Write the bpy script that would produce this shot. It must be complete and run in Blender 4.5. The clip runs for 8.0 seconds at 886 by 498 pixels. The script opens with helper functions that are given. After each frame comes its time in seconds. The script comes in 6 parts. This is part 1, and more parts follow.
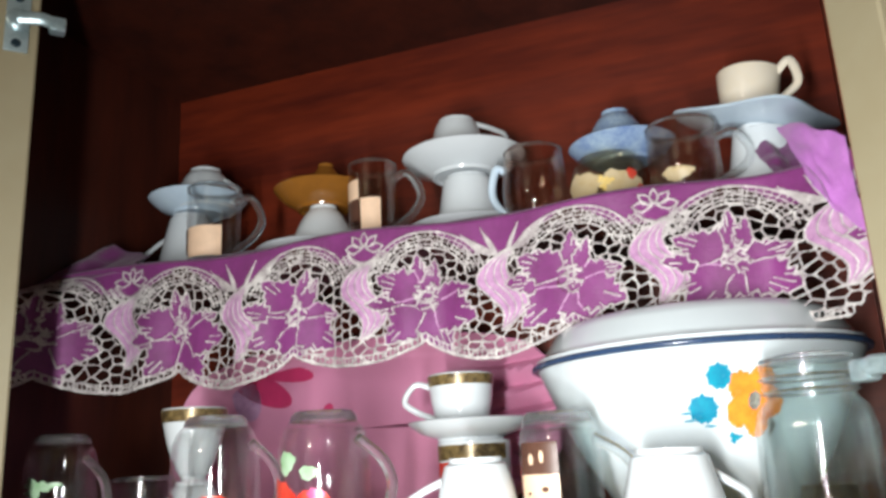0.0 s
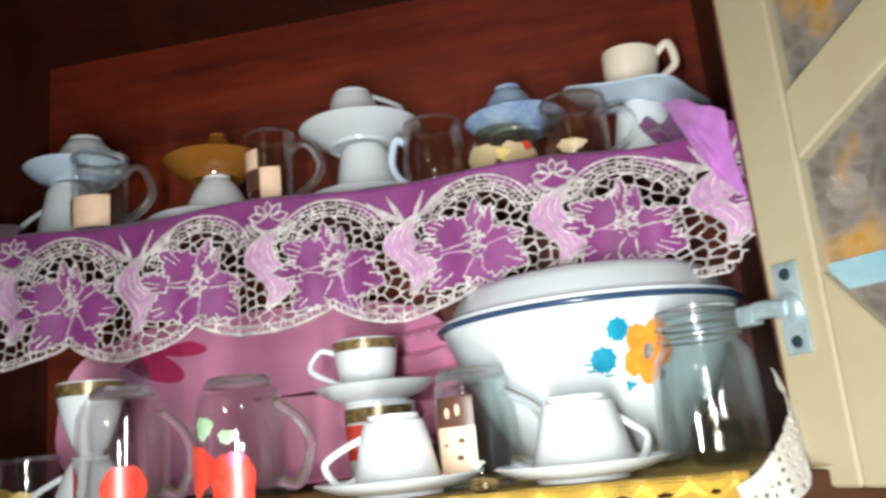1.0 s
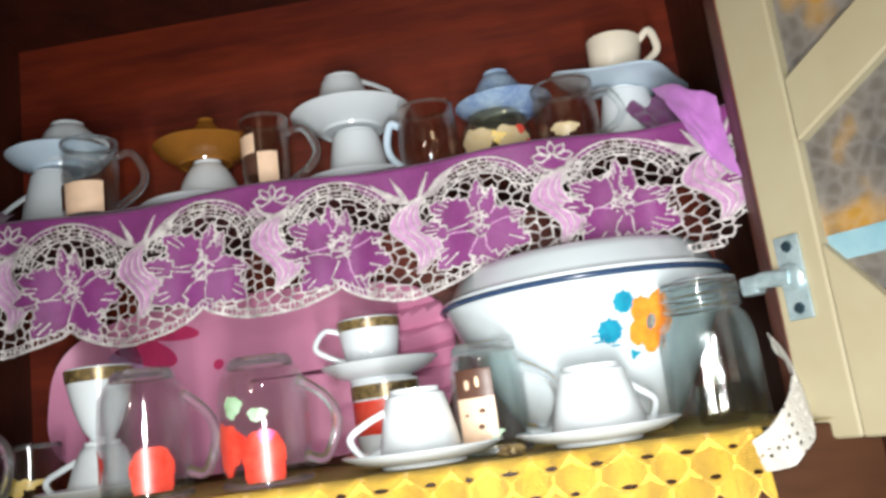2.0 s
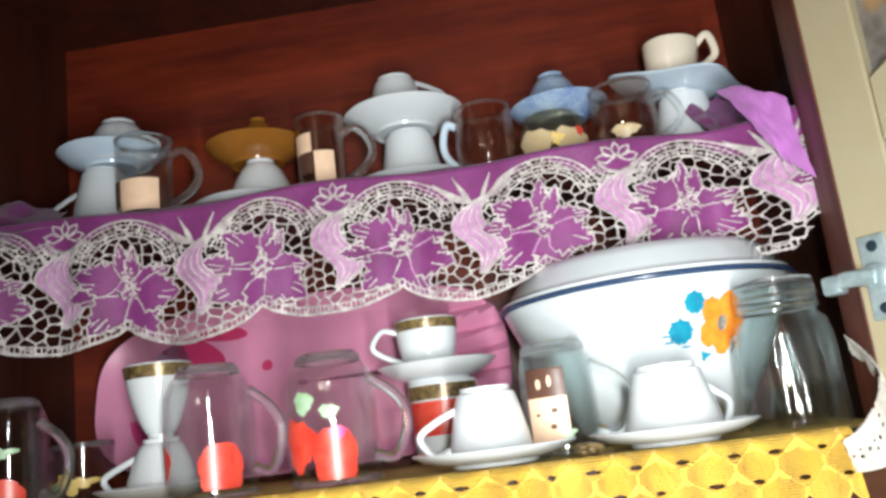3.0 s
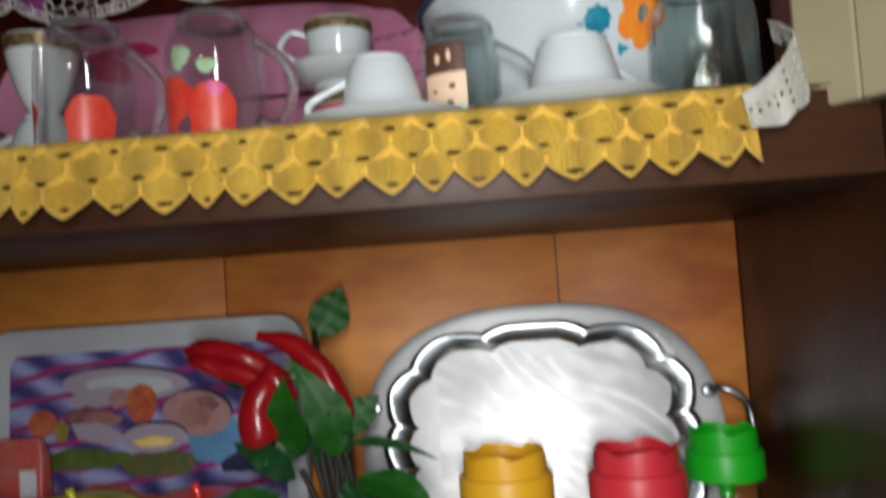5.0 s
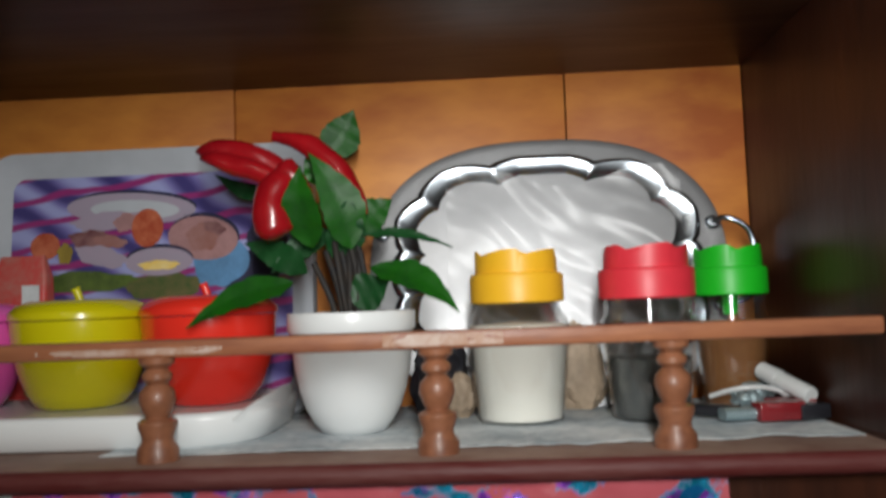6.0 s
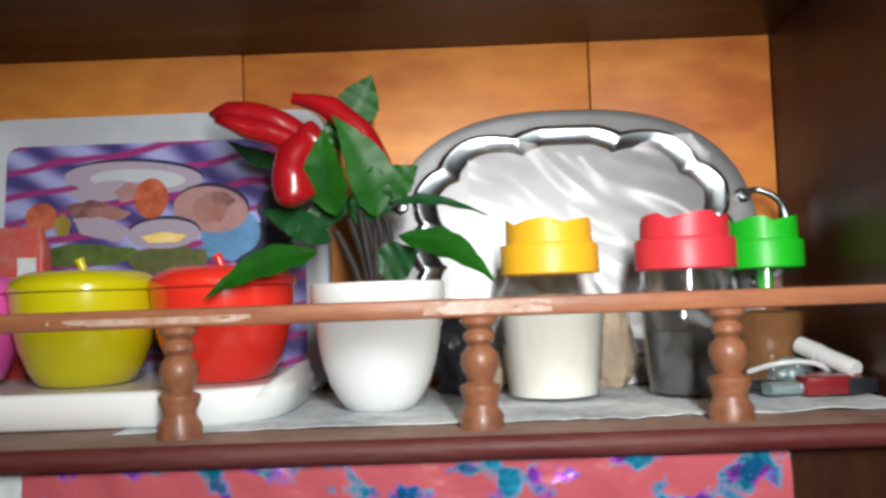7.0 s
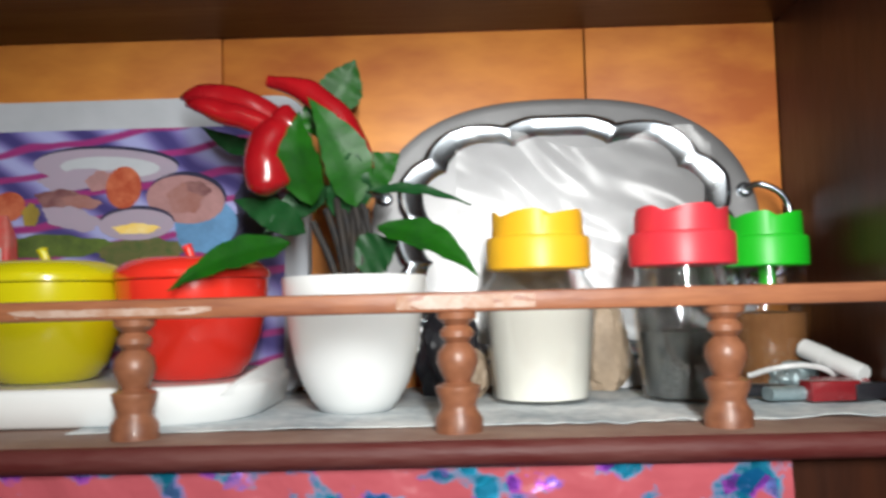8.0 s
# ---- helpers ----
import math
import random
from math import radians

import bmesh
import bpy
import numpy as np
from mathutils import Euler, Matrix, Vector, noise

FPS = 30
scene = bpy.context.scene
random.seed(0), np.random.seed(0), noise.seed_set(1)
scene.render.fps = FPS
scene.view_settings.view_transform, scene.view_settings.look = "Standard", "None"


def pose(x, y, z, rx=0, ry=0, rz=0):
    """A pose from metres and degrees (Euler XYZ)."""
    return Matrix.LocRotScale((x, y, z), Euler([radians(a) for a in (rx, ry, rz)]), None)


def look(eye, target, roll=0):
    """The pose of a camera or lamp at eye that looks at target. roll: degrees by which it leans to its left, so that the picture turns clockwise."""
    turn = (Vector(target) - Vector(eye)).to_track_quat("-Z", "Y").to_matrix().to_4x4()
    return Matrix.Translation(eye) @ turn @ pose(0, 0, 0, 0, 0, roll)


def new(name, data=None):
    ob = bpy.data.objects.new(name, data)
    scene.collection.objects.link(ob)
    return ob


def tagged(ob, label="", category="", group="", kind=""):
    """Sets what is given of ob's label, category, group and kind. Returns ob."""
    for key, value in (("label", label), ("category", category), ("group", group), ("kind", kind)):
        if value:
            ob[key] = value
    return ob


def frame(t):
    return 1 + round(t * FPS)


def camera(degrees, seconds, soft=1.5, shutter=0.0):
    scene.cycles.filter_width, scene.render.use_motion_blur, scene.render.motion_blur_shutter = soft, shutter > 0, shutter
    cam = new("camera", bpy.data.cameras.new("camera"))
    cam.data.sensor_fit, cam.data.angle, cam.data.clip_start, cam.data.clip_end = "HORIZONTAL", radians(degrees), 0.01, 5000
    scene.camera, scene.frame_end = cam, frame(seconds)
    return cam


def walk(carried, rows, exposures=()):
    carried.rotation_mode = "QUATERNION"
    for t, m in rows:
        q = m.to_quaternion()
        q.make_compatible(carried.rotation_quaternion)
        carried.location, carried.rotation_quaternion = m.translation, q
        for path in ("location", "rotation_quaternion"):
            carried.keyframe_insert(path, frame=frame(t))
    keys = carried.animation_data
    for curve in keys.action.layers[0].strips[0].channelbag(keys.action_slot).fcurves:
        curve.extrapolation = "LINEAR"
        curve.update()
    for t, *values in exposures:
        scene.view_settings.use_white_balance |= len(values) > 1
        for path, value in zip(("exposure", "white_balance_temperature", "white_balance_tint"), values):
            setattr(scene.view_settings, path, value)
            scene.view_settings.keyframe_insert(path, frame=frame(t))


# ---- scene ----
cam = camera(56.2, 8.0, soft=3.0, shutter=0.5)
PATH = [
    (0, (0.166, -0.601, 1.718), (-0.494, 1.217, 2.228), -3.0),
    (0.5, (0.127, -0.592, 1.717), (-0.44, 1.271, 2.173), -4.0),
    (1, (0.118, -0.635, 1.699), (-0.209, 1.287, 2.146), -5.8),
    (2.3, (0.018, -0.678, 1.699), (-0.142, 1.28, 2.078), -7.8),
    (2.5, (0.005, -0.673, 1.698), (-0.161, 1.28, 2.094), -7.6),
    (3, (-0.023, -0.675, 1.692), (-0.183, 1.274, 2.115), -7.1),
    (3.5, (-0.04, -0.652, 1.644), (-0.2, 1.292, 2.086), -6.6),
    (4, (-0.011, -0.608, 1.585), (-0.177, 1.356, 1.923), -6.0),
    (4.5, (0.014, -0.596, 1.551), (-0.15, 1.383, 1.79), -5.3),
    (5, (0.034, -0.598, 1.524), (-0.127, 1.393, 1.636), -3.8),
    (5.2, (0.026, -0.605, 1.509), (-0.115, 1.39, 1.531), -3.4),
    (6.3, (-0.028, -0.587, 1.282), (-0.114, 1.405, 1.432), -1.7),
    (6.5, (-0.034, -0.575, 1.282), (-0.094, 1.419, 1.423), -1.8),
    (7, (-0.08, -0.558, 1.294), (-0.104, 1.438, 1.41), -2.0),
    (7.5, (-0.106, -0.538, 1.3), (-0.153, 1.457, 1.42), -1.7),
    (8, (-0.059, -0.511, 1.285), (-0.097, 1.484, 1.413), -1.4),
]
EXPOSURES = [(0.0, 0.05), (1.0, 0.0), (3.3, 0.05), (4.5, -1.1), (5.2, -1.25), (6.5, -0.42), (7.5, 0.0), (8.0, -0.05)]
TORCH, DOOR_R, DOOR_L, TRAY_LEAN = 9.8, -50.0, 50.0, -11.0
walk(cam, [(t, look(eye, target, roll)) for t, eye, target, roll in PATH], EXPOSURES)

# ---- light ----
world = bpy.data.worlds.new("room_world")
scene.world = world
world.use_nodes = True
world.node_tree.nodes["Background"].inputs[0].default_value = (0.9, 0.95, 1.0, 1)
world.node_tree.nodes["Background"].inputs[1].default_value = 0.02


def lamp(name, kind, at, watts, colour, size, target=None):
    d = bpy.data.lights.new(name, kind)
    d.energy, d.color = watts, colour
    if kind == "AREA":
        d.size = size
    else:
        d.shadow_soft_size = size
    ob = new(name, d)
    ob.matrix_world = look(at, target) if target else pose(*at)
    return ob


# the torch that lights the cupboard, and a weak unseen fill lamp added to brighten the room
torch = lamp("torch_light", "AREA", (0.04, -0.76, 1.57), TORCH, (0.97, 0.98, 0.96), 0.05, (0.045, 0.0, 1.575))
torch.data.shape, torch.data.size_y, torch.data.spread = "RECTANGLE", 0.50, radians(122)
lamp("room_fill", "POINT", (-0.5, -1.5, 2.35), 7.0, (1.0, 0.86, 0.7), 0.06)


# ---- materials ----
def nodes(name):
    m = bpy.data.materials.new(name)
    m.use_nodes = True
    t = m.node_tree
    return m, t, t.nodes["Principled BSDF"]


def mat(name, colour, rough=0.4, metal=0.0, spots=0.0, scale=20.0, bump=0.0, bump_scale=60.0, coat=0.0, dark=None, stretch=None, detail=4.0, sheen=0.0, spec=None, sss=0.0):
    """A surface with a two-scale mottling between colour and dark, fine relief and uneven gloss."""
    m, t, b = nodes(name)
    b.inputs["Base Color"].default_value = (*colour, 1)
    b.inputs["Roughness"].default_value = rough
    b.inputs["Metallic"].default_value = metal
    b.inputs["Coat Weight"].default_value = coat
    b.inputs["Coat Roughness"].default_value = 0.08
    b.inputs["Sheen Weight"].default_value = sheen
    if spec is not None:
        b.inputs["Specular IOR Level"].default_value = spec
    co = t.nodes.new("ShaderNodeTexCoord")
    mp = t.nodes.new("ShaderNodeMapping")
    t.links.new(co.outputs["Object"], mp.inputs["Vector"])
    if stretch:
        mp.inputs["Scale"].default_value = stretch
    n = t.nodes.new("ShaderNodeTexNoise")
    n.inputs["Scale"].default_value, n.inputs["Detail"].default_value = scale, detail
    t.links.new(mp.outputs[0], n.inputs["Vector"])
    if spots > 0:
        n2 = t.nodes.new("ShaderNodeTexNoise")
        n2.inputs["Scale"].default_value, n2.inputs["Detail"].default_value = scale * 6, 3
        t.links.new(mp.outputs[0], n2.inputs["Vector"])
        add = t.nodes.new("ShaderNodeMath")
        add.operation = "MULTIPLY_ADD"
        t.links.new(n2.outputs[0], add.inputs[0])
        add.inputs[1].default_value = 0.45
        t.links.new(n.outputs[0], add.inputs[2])
        r = t.nodes.new("ShaderNodeMapRange")
        r.inputs[1].default_value, r.inputs[2].default_value = 0.52, 0.95
        r.inputs[3].default_value, r.inputs[4].default_value = 0.0, spots
        t.links.new(add.outputs[0], r.inputs[0])
        mx = t.nodes.new("ShaderNodeMix")
        mx.data_type = "RGBA"
        d = dark or tuple(c * 0.45 for c in colour)
        mx.inputs[6].default_value, mx.inputs[7].default_value = (*colour, 1), (*d, 1)
        t.links.new(r.outputs[0], mx.inputs[0])
        t.links.new(mx.outputs[2], b.inputs["Base Color"])
    rr = t.nodes.new("ShaderNodeMapRange")
    rr.inputs[3].default_value, rr.inputs[4].default_value = rough * 0.8, min(1, rough * 1.25)
    t.links.new(n.outputs[0], rr.inputs[0])
    t.links.new(rr.outputs[0], b.inputs["Roughness"])
    if bump > 0:
        n3 = t.nodes.new("ShaderNodeTexNoise")
        n3.inputs["Scale"].default_value, n3.inputs["Detail"].default_value = bump_scale, 5
        t.links.new(mp.outputs[0], n3.inputs["Vector"])
        bp = t.nodes.new("ShaderNodeBump")
        bp.inputs["Strength"].default_value, bp.inputs["Distance"].default_value = bump, 0.002
        t.links.new(n3.outputs[0], bp.inputs["Height"])
        t.links.new(bp.outputs[0], b.inputs["Normal"])
    return m


def glass(name, colour=(0.97, 0.985, 0.98), rough=0.02, ior=1.45, clear=0.74, film=0.003):
    """Thin glass: part passes straight, part bends, with mirror gloss at grazing angles; film mixes in pale colour as
    painted haze.
    """
    m, t, b = nodes(name)
    out = t.nodes["Material Output"]
    b.inputs["Base Color"].default_value = (*colour, 1)
    b.inputs["Roughness"].default_value = rough
    b.inputs["Transmission Weight"].default_value = 1.0 - film * 2
    b.inputs["IOR"].default_value = ior
    tr, gl, fr = (t.nodes.new(k) for k in ("ShaderNodeBsdfTransparent", "ShaderNodeBsdfGlossy", "ShaderNodeLayerWeight"))
    tr.inputs[0].default_value = (*colour, 1)
    gl.inputs[0].default_value, gl.inputs["Roughness"].default_value = (1, 1, 1, 1), rough + 0.02
    fr.inputs[0].default_value = 0.5
    sharp, lift = t.nodes.new("ShaderNodeMath"), t.nodes.new("ShaderNodeMath")
    sharp.operation, sharp.inputs[1].default_value = "POWER", 5.0
    lift.operation, lift.inputs[1].default_value, lift.inputs[2].default_value = "MULTIPLY_ADD", 0.8, 0.045
    t.links.new(fr.outputs["Facing"], sharp.inputs[0])
    t.links.new(sharp.outputs[0], lift.inputs[0])
    a, c = t.nodes.new("ShaderNodeMixShader"), t.nodes.new("ShaderNodeMixShader")
    t.links.new(lift.outputs[0], a.inputs[0])
    t.links.new(tr.outputs[0], a.inputs[1])
    t.links.new(gl.outputs[0], a.inputs[2])
    c.inputs[0].default_value = 1 - clear
    t.links.new(a.outputs[0], c.inputs[1])
    t.links.new(b.outputs[0], c.inputs[2])
    t.links.new(c.outputs[0], out.inputs["Surface"])
    return m


WOOD_RED = mat("red_varnished_wood", (0.18, 0.025, 0.009), 0.4, spots=0.9, scale=3.0, stretch=(1.0, 4.0, 7.0), dark=(0.062, 0.008, 0.005), bump=0.12, bump_scale=14, spec=0.35)
# base colour set darker than the back, with shade inside the case put into it
WOOD_SIDE = mat("shaded_red_wood", (0.062, 0.013, 0.007), 0.5, spots=0.8, scale=3.0, stretch=(5, 5, 1.0), dark=(0.022, 0.006, 0.004), bump=0.12, bump_scale=14, spec=0.3)
WOOD_BROWN = mat("brown_varnished_wood", (0.045, 0.014, 0.007), 0.34, spots=0.9, scale=4.0, stretch=(6, 3, 1.0), dark=(0.022, 0.008, 0.005), bump=0.3, bump_scale=16, spec=0.22)
WOOD_UNDER = mat("brown_underside_wood", (0.062, 0.026, 0.012), 0.42, spots=0.9, scale=4.0, stretch=(1.0, 6, 4), dark=(0.035, 0.013, 0.007), bump=0.2, bump_scale=16, spec=0.2)
WOOD_PLY = mat("orange_plywood", (0.66, 0.255, 0.046), 0.5, spots=0.95, scale=3.2, stretch=(1.0, 4, 2.4), dark=(0.35, 0.085, 0.017), bump=0.06, bump_scale=25, detail=6.0)
WOOD_EDGE = mat("dusty_red_wood", (0.085, 0.014, 0.013), 0.55, spots=0.6, scale=9.0, stretch=(1.0, 5, 5), dark=(0.14, 0.055, 0.048), bump=0.5, bump_scale=40, spec=0.3)
WOOD_LEDGE = mat("dusty_ledge_wood", (0.27, 0.18, 0.14), 0.6, spots=0.8, scale=9.0, dark=(0.12, 0.05, 0.035), bump=0.3, bump_scale=50)
WOOD_TURNED = mat("turned_wood", (0.30, 0.12, 0.06), 0.42, spots=0.9, scale=18.0, dark=(0.12, 0.04, 0.02), bump=0.3, bump_scale=70, coat=0.1)
WOOD_RAIL = mat("rail_wood", (0.36, 0.14, 0.065), 0.4, spots=0.85, scale=8.0, stretch=(1.0, 6, 6), dark=(0.19, 0.06, 0.032), bump=0.2, bump_scale=50)
CREAM = mat("cream_paint", (0.31, 0.275, 0.18), 0.5, spots=0.5, scale=7.0, dark=(0.25, 0.20, 0.11), bump=0.15, bump_scale=45)
PLASTER = mat("room_plaster", (0.55, 0.5, 0.42), 0.8, spots=0.4, scale=3.0, bump=0.2)
FLOOR = mat("floor_tile", (0.3, 0.27, 0.24), 0.5, spots=0.5, scale=5.0)
PORCELAIN = mat("white_porcelain", (0.60, 0.645, 0.675), 0.16, spots=0.15, scale=15, dark=(0.50, 0.555, 0.59), coat=0.3)
PORC_BLUE = mat("pale_blue_porcelain", (0.55, 0.68, 0.78), 0.16, spots=0.3, scale=25, dark=(0.4, 0.5, 0.68), coat=0.3)
PORC_FLORAL = mat("blue_marbled_porcelain", (0.36, 0.48, 0.60), 0.18, spots=0.9, scale=45, dark=(0.12, 0.20, 0.42), coat=0.3)
PORC_BEIGE = mat("beige_porcelain", (0.74, 0.66, 0.52), 0.2, spots=0.5, scale=22, dark=(0.72, 0.70, 0.66), coat=0.3)
AMBER = mat("amber_opaque_glass", (0.30, 0.12, 0.02), 0.12, spots=0.4, scale=12, coat=0.5)
GOLD_RIM = mat("dark_gold_rim", (0.045, 0.028, 0.014), 0.3, 0.3, spots=0.7, scale=140, dark=(0.42, 0.30, 0.12))
ENAMEL = mat("white_enamel", (0.60, 0.66, 0.69), 0.13, spots=0.25, scale=9, dark=(0.47, 0.54, 0.59), coat=0.5)
ENAMEL_BLUE = mat("navy_enamel", (0.03, 0.06, 0.13), 0.2, spots=0.4, scale=60)
TEAL = mat("teal_print", (0.01, 0.27, 0.38), 0.25, spots=0.7, scale=120, dark=(0.005, 0.12, 0.25))
ORANGE = mat("orange_print", (0.86, 0.30, 0.035), 0.25, spots=0.7, scale=90, dark=(0.78, 0.15, 0.02))
GREY_PRINT = mat("dark_centre_print", (0.1, 0.1, 0.09), 0.3, spots=0.8, scale=200, dark=(0.4, 0.4, 0.35))
RED_PRINT = mat("red_print", (0.58, 0.030, 0.018), 0.3, spots=0.7, scale=70, dark=(0.66, 0.10, 0.06))
PINK_PRINT = mat("pink_print", (0.75, 0.08, 0.28), 0.3, spots=0.5, scale=70)
GREEN_PRINT = mat("pale_green_print", (0.24, 0.42, 0.22), 0.35, spots=0.8, scale=90, dark=(0.45, 0.58, 0.46))
WHITE_PRINT = mat("white_print", (0.66, 0.72, 0.72), 0.35, spots=0.4, scale=60)
YELLOW_PRINT = mat("yellow_print", (0.75, 0.50, 0.08), 0.3, spots=0.6, scale=70, dark=(0.8, 0.7, 0.4))
SKIN_LABEL = mat("peach_label", (0.80, 0.57, 0.40), 0.45, spots=0.2, scale=60)
BROWN_LABEL = mat("dark_brown_label", (0.10, 0.045, 0.03), 0.4, spots=0.4, scale=80)
GLASS = glass("clear_glass", (0.985, 0.992, 0.992), clear=0.95, film=0.0)
GLASS_SOLID = glass("thick_clear_glass", (0.96, 0.985, 0.99), clear=0.25, film=0.02)
GLASS_TINT = glass("greenish_glass", (0.955, 0.988, 0.985), clear=0.92, film=0.006)
GLASS_SMOKE = glass("smoky_glass", (0.95, 0.89, 0.85), clear=0.93, film=0.0)
GLASS_AMBER = glass("yellowish_glass", (0.97, 0.94, 0.84), 0.05, clear=0.9, film=0.01)
PANE = glass("window_glass", (0.93, 0.95, 0.95), 0.01, clear=0.9, film=0.02)
PINK_PLASTIC = mat("pink_plastic", (0.60, 0.24, 0.38), 0.3, spots=0.3, scale=8, dark=(0.52, 0.17, 0.31), bump=0.05, bump_scale=20)
MAGENTA = mat("magenta_print", (0.55, 0.04, 0.14), 0.35, spots=0.4, scale=25)
PURPLE = mat("purple_satin_cloth", (0.205, 0.030, 0.175), 0.5, spots=0.7, scale=22, dark=(0.11, 0.014, 0.085), bump=0.35, bump_scale=500, sheen=0.2)
PURPLE_LIGHT = mat("lilac_cloth", (0.46, 0.18, 0.50), 0.55, spots=0.4, scale=30, dark=(0.33, 0.06, 0.4), bump=0.35, bump_scale=400, sheen=0.3)
# strong white-grey mottling paints the shifting sheen of the thread into its colour
THREAD = mat("white_thread_painted_sheen", (0.68, 0.65, 0.63), 0.38, spots=0.95, scale=70, dark=(0.27, 0.22, 0.235), bump=0.8, bump_scale=900)
LEAF_LACE = mat("mauve_embroidery", (0.52, 0.30, 0.48), 0.5, spots=0.5, scale=140, dark=(0.24, 0.07, 0.23), bump=0.6, bump_scale=700)
YARN = mat("yellow_crochet_yarn", (0.64, 0.39, 0.045), 0.75, spots=0.6, scale=30, dark=(0.62, 0.34, 0.03), bump=0.9, bump_scale=420, sheen=0.3)
YARN_WHITE = mat("white_crochet_yarn", (0.50, 0.49, 0.45), 0.75, spots=0.6, scale=60, dark=(0.38, 0.34, 0.28), bump=0.9, bump_scale=420, sheen=0.2)
ZINC = mat("zinc_hinge_metal", (0.52, 0.64, 0.67), 0.3, 0.6, spots=0.7, scale=60, dark=(0.2, 0.3, 0.33))
SCREW = mat("dark_screw", (0.05, 0.09, 0.12), 0.35, 0.8)
STEEL = mat("stainless_steel", (0.28, 0.28, 0.285), 0.40, 1.0, spots=0.5, scale=9, dark=(0.20, 0.20, 0.205), bump=0.15, bump_scale=22)
STEEL_BRIGHT = mat("polished_steel", (0.42, 0.46, 0.50), 0.23, 1.0, spots=0.4, scale=14)
YELLOW_APPLE = mat("yellow_green_plastic", (0.62, 0.56, 0.005), 0.22, spots=0.3, scale=6, dark=(0.5, 0.45, 0.005), coat=0.4)
RED_APPLE = mat("red_plastic", (0.80, 0.035, 0.02), 0.22, spots=0.3, scale=6, dark=(0.65, 0.02, 0.012), coat=0.4)
PINK_APPLE = mat("hot_pink_plastic", (0.86, 0.12, 0.52), 0.22, spots=0.3, scale=6, coat=0.4)
WHITE_PLASTIC = mat("white_plastic", (0.78, 0.80, 0.80), 0.3, spots=0.25, scale=7, dark=(0.68, 0.69, 0.68), bump=0.04, bump_scale=30)
TRAY_PLASTIC = mat("pale_grey_plastic", (0.46, 0.49, 0.53), 0.35, spots=0.3, scale=7, bump=0.04, bump_scale=30)
LID_YELLOW = mat("yellow_lid_plastic", (0.84, 0.46, 0.02), 0.42, spots=0.3, scale=12, dark=(0.72, 0.36, 0.015))
LID_RED = mat("red_lid_plastic", (0.72, 0.035, 0.055), 0.42, spots=0.3, scale=12)
LID_GREEN = mat("green_lid_plastic", (0.01, 0.46, 0.015), 0.42, spots=0.3, scale=12, dark=(0.005, 0.33, 0.01))
SUGAR = mat("white_sugar", (0.86, 0.83, 0.76), 0.8, spots=0.2, scale=30, bump=0.4, bump_scale=500, dark=(0.76, 0.72, 0.62))
TEA = mat("black_tea_leaves", (0.045, 0.05, 0.05), 0.8, spots=0.8, scale=90, dark=(0.12, 0.12, 0.11), bump=0.9, bump_scale=350)
BROWN_POWDER = mat("brown_powder", (0.27, 0.115, 0.035), 0.8, spots=0.6, scale=30, dark=(0.18, 0.065, 0.02), bump=0.4, bump_scale=300)
PEPPER_RED = mat("glossy_red_pepper", (0.34, 0.006, 0.010), 0.25, spots=0.6, scale=18, dark=(0.18, 0.003, 0.007), coat=0.4)
LEAF = mat("plastic_leaf", (0.010, 0.100, 0.004), 0.45, spots=0.85, scale=30, dark=(0.006, 0.05, 0.006), bump=0.4, bump_scale=60, spec=0.3)
LEAF_DARK = mat("dark_plastic_leaf", (0.009, 0.065, 0.016), 0.45, spots=0.7, scale=30, bump=0.4, bump_scale=60, spec=0.3)
STEM = mat("dark_stem", (0.018, 0.018, 0.02), 0.6, spots=0.5, scale=50, dark=(0.05, 0.035, 0.02), spec=0.2)
PAPER = mat("old_newspaper", (0.76, 0.79, 0.79), 0.8, spots=0.95, scale=18, dark=(0.28, 0.34, 0.38), bump=0.3, bump_scale=40)
CLEAR_FILM = glass("crinkled_clear_film", (0.98, 0.98, 0.98), 0.36, 1.2, 0.96, 0.006)
TAN = mat("tan_paper_bag", (0.45, 0.34, 0.24), 0.6, spots=0.6, scale=30, bump=0.5, bump_scale=50)
LIGHTER_RED = mat("dark_red_plastic", (0.22, 0.015, 0.02), 0.25, spots=0.4, scale=40, coat=0.3)
DARK_PLASTIC = mat("black_plastic", (0.02, 0.02, 0.025), 0.3, spots=0.3, scale=50)
RED_PACK = mat("red_packet_print", (0.55, 0.03, 0.03), 0.4, spots=0.8, scale=30, dark=(0.4, 0.2, 0.16))


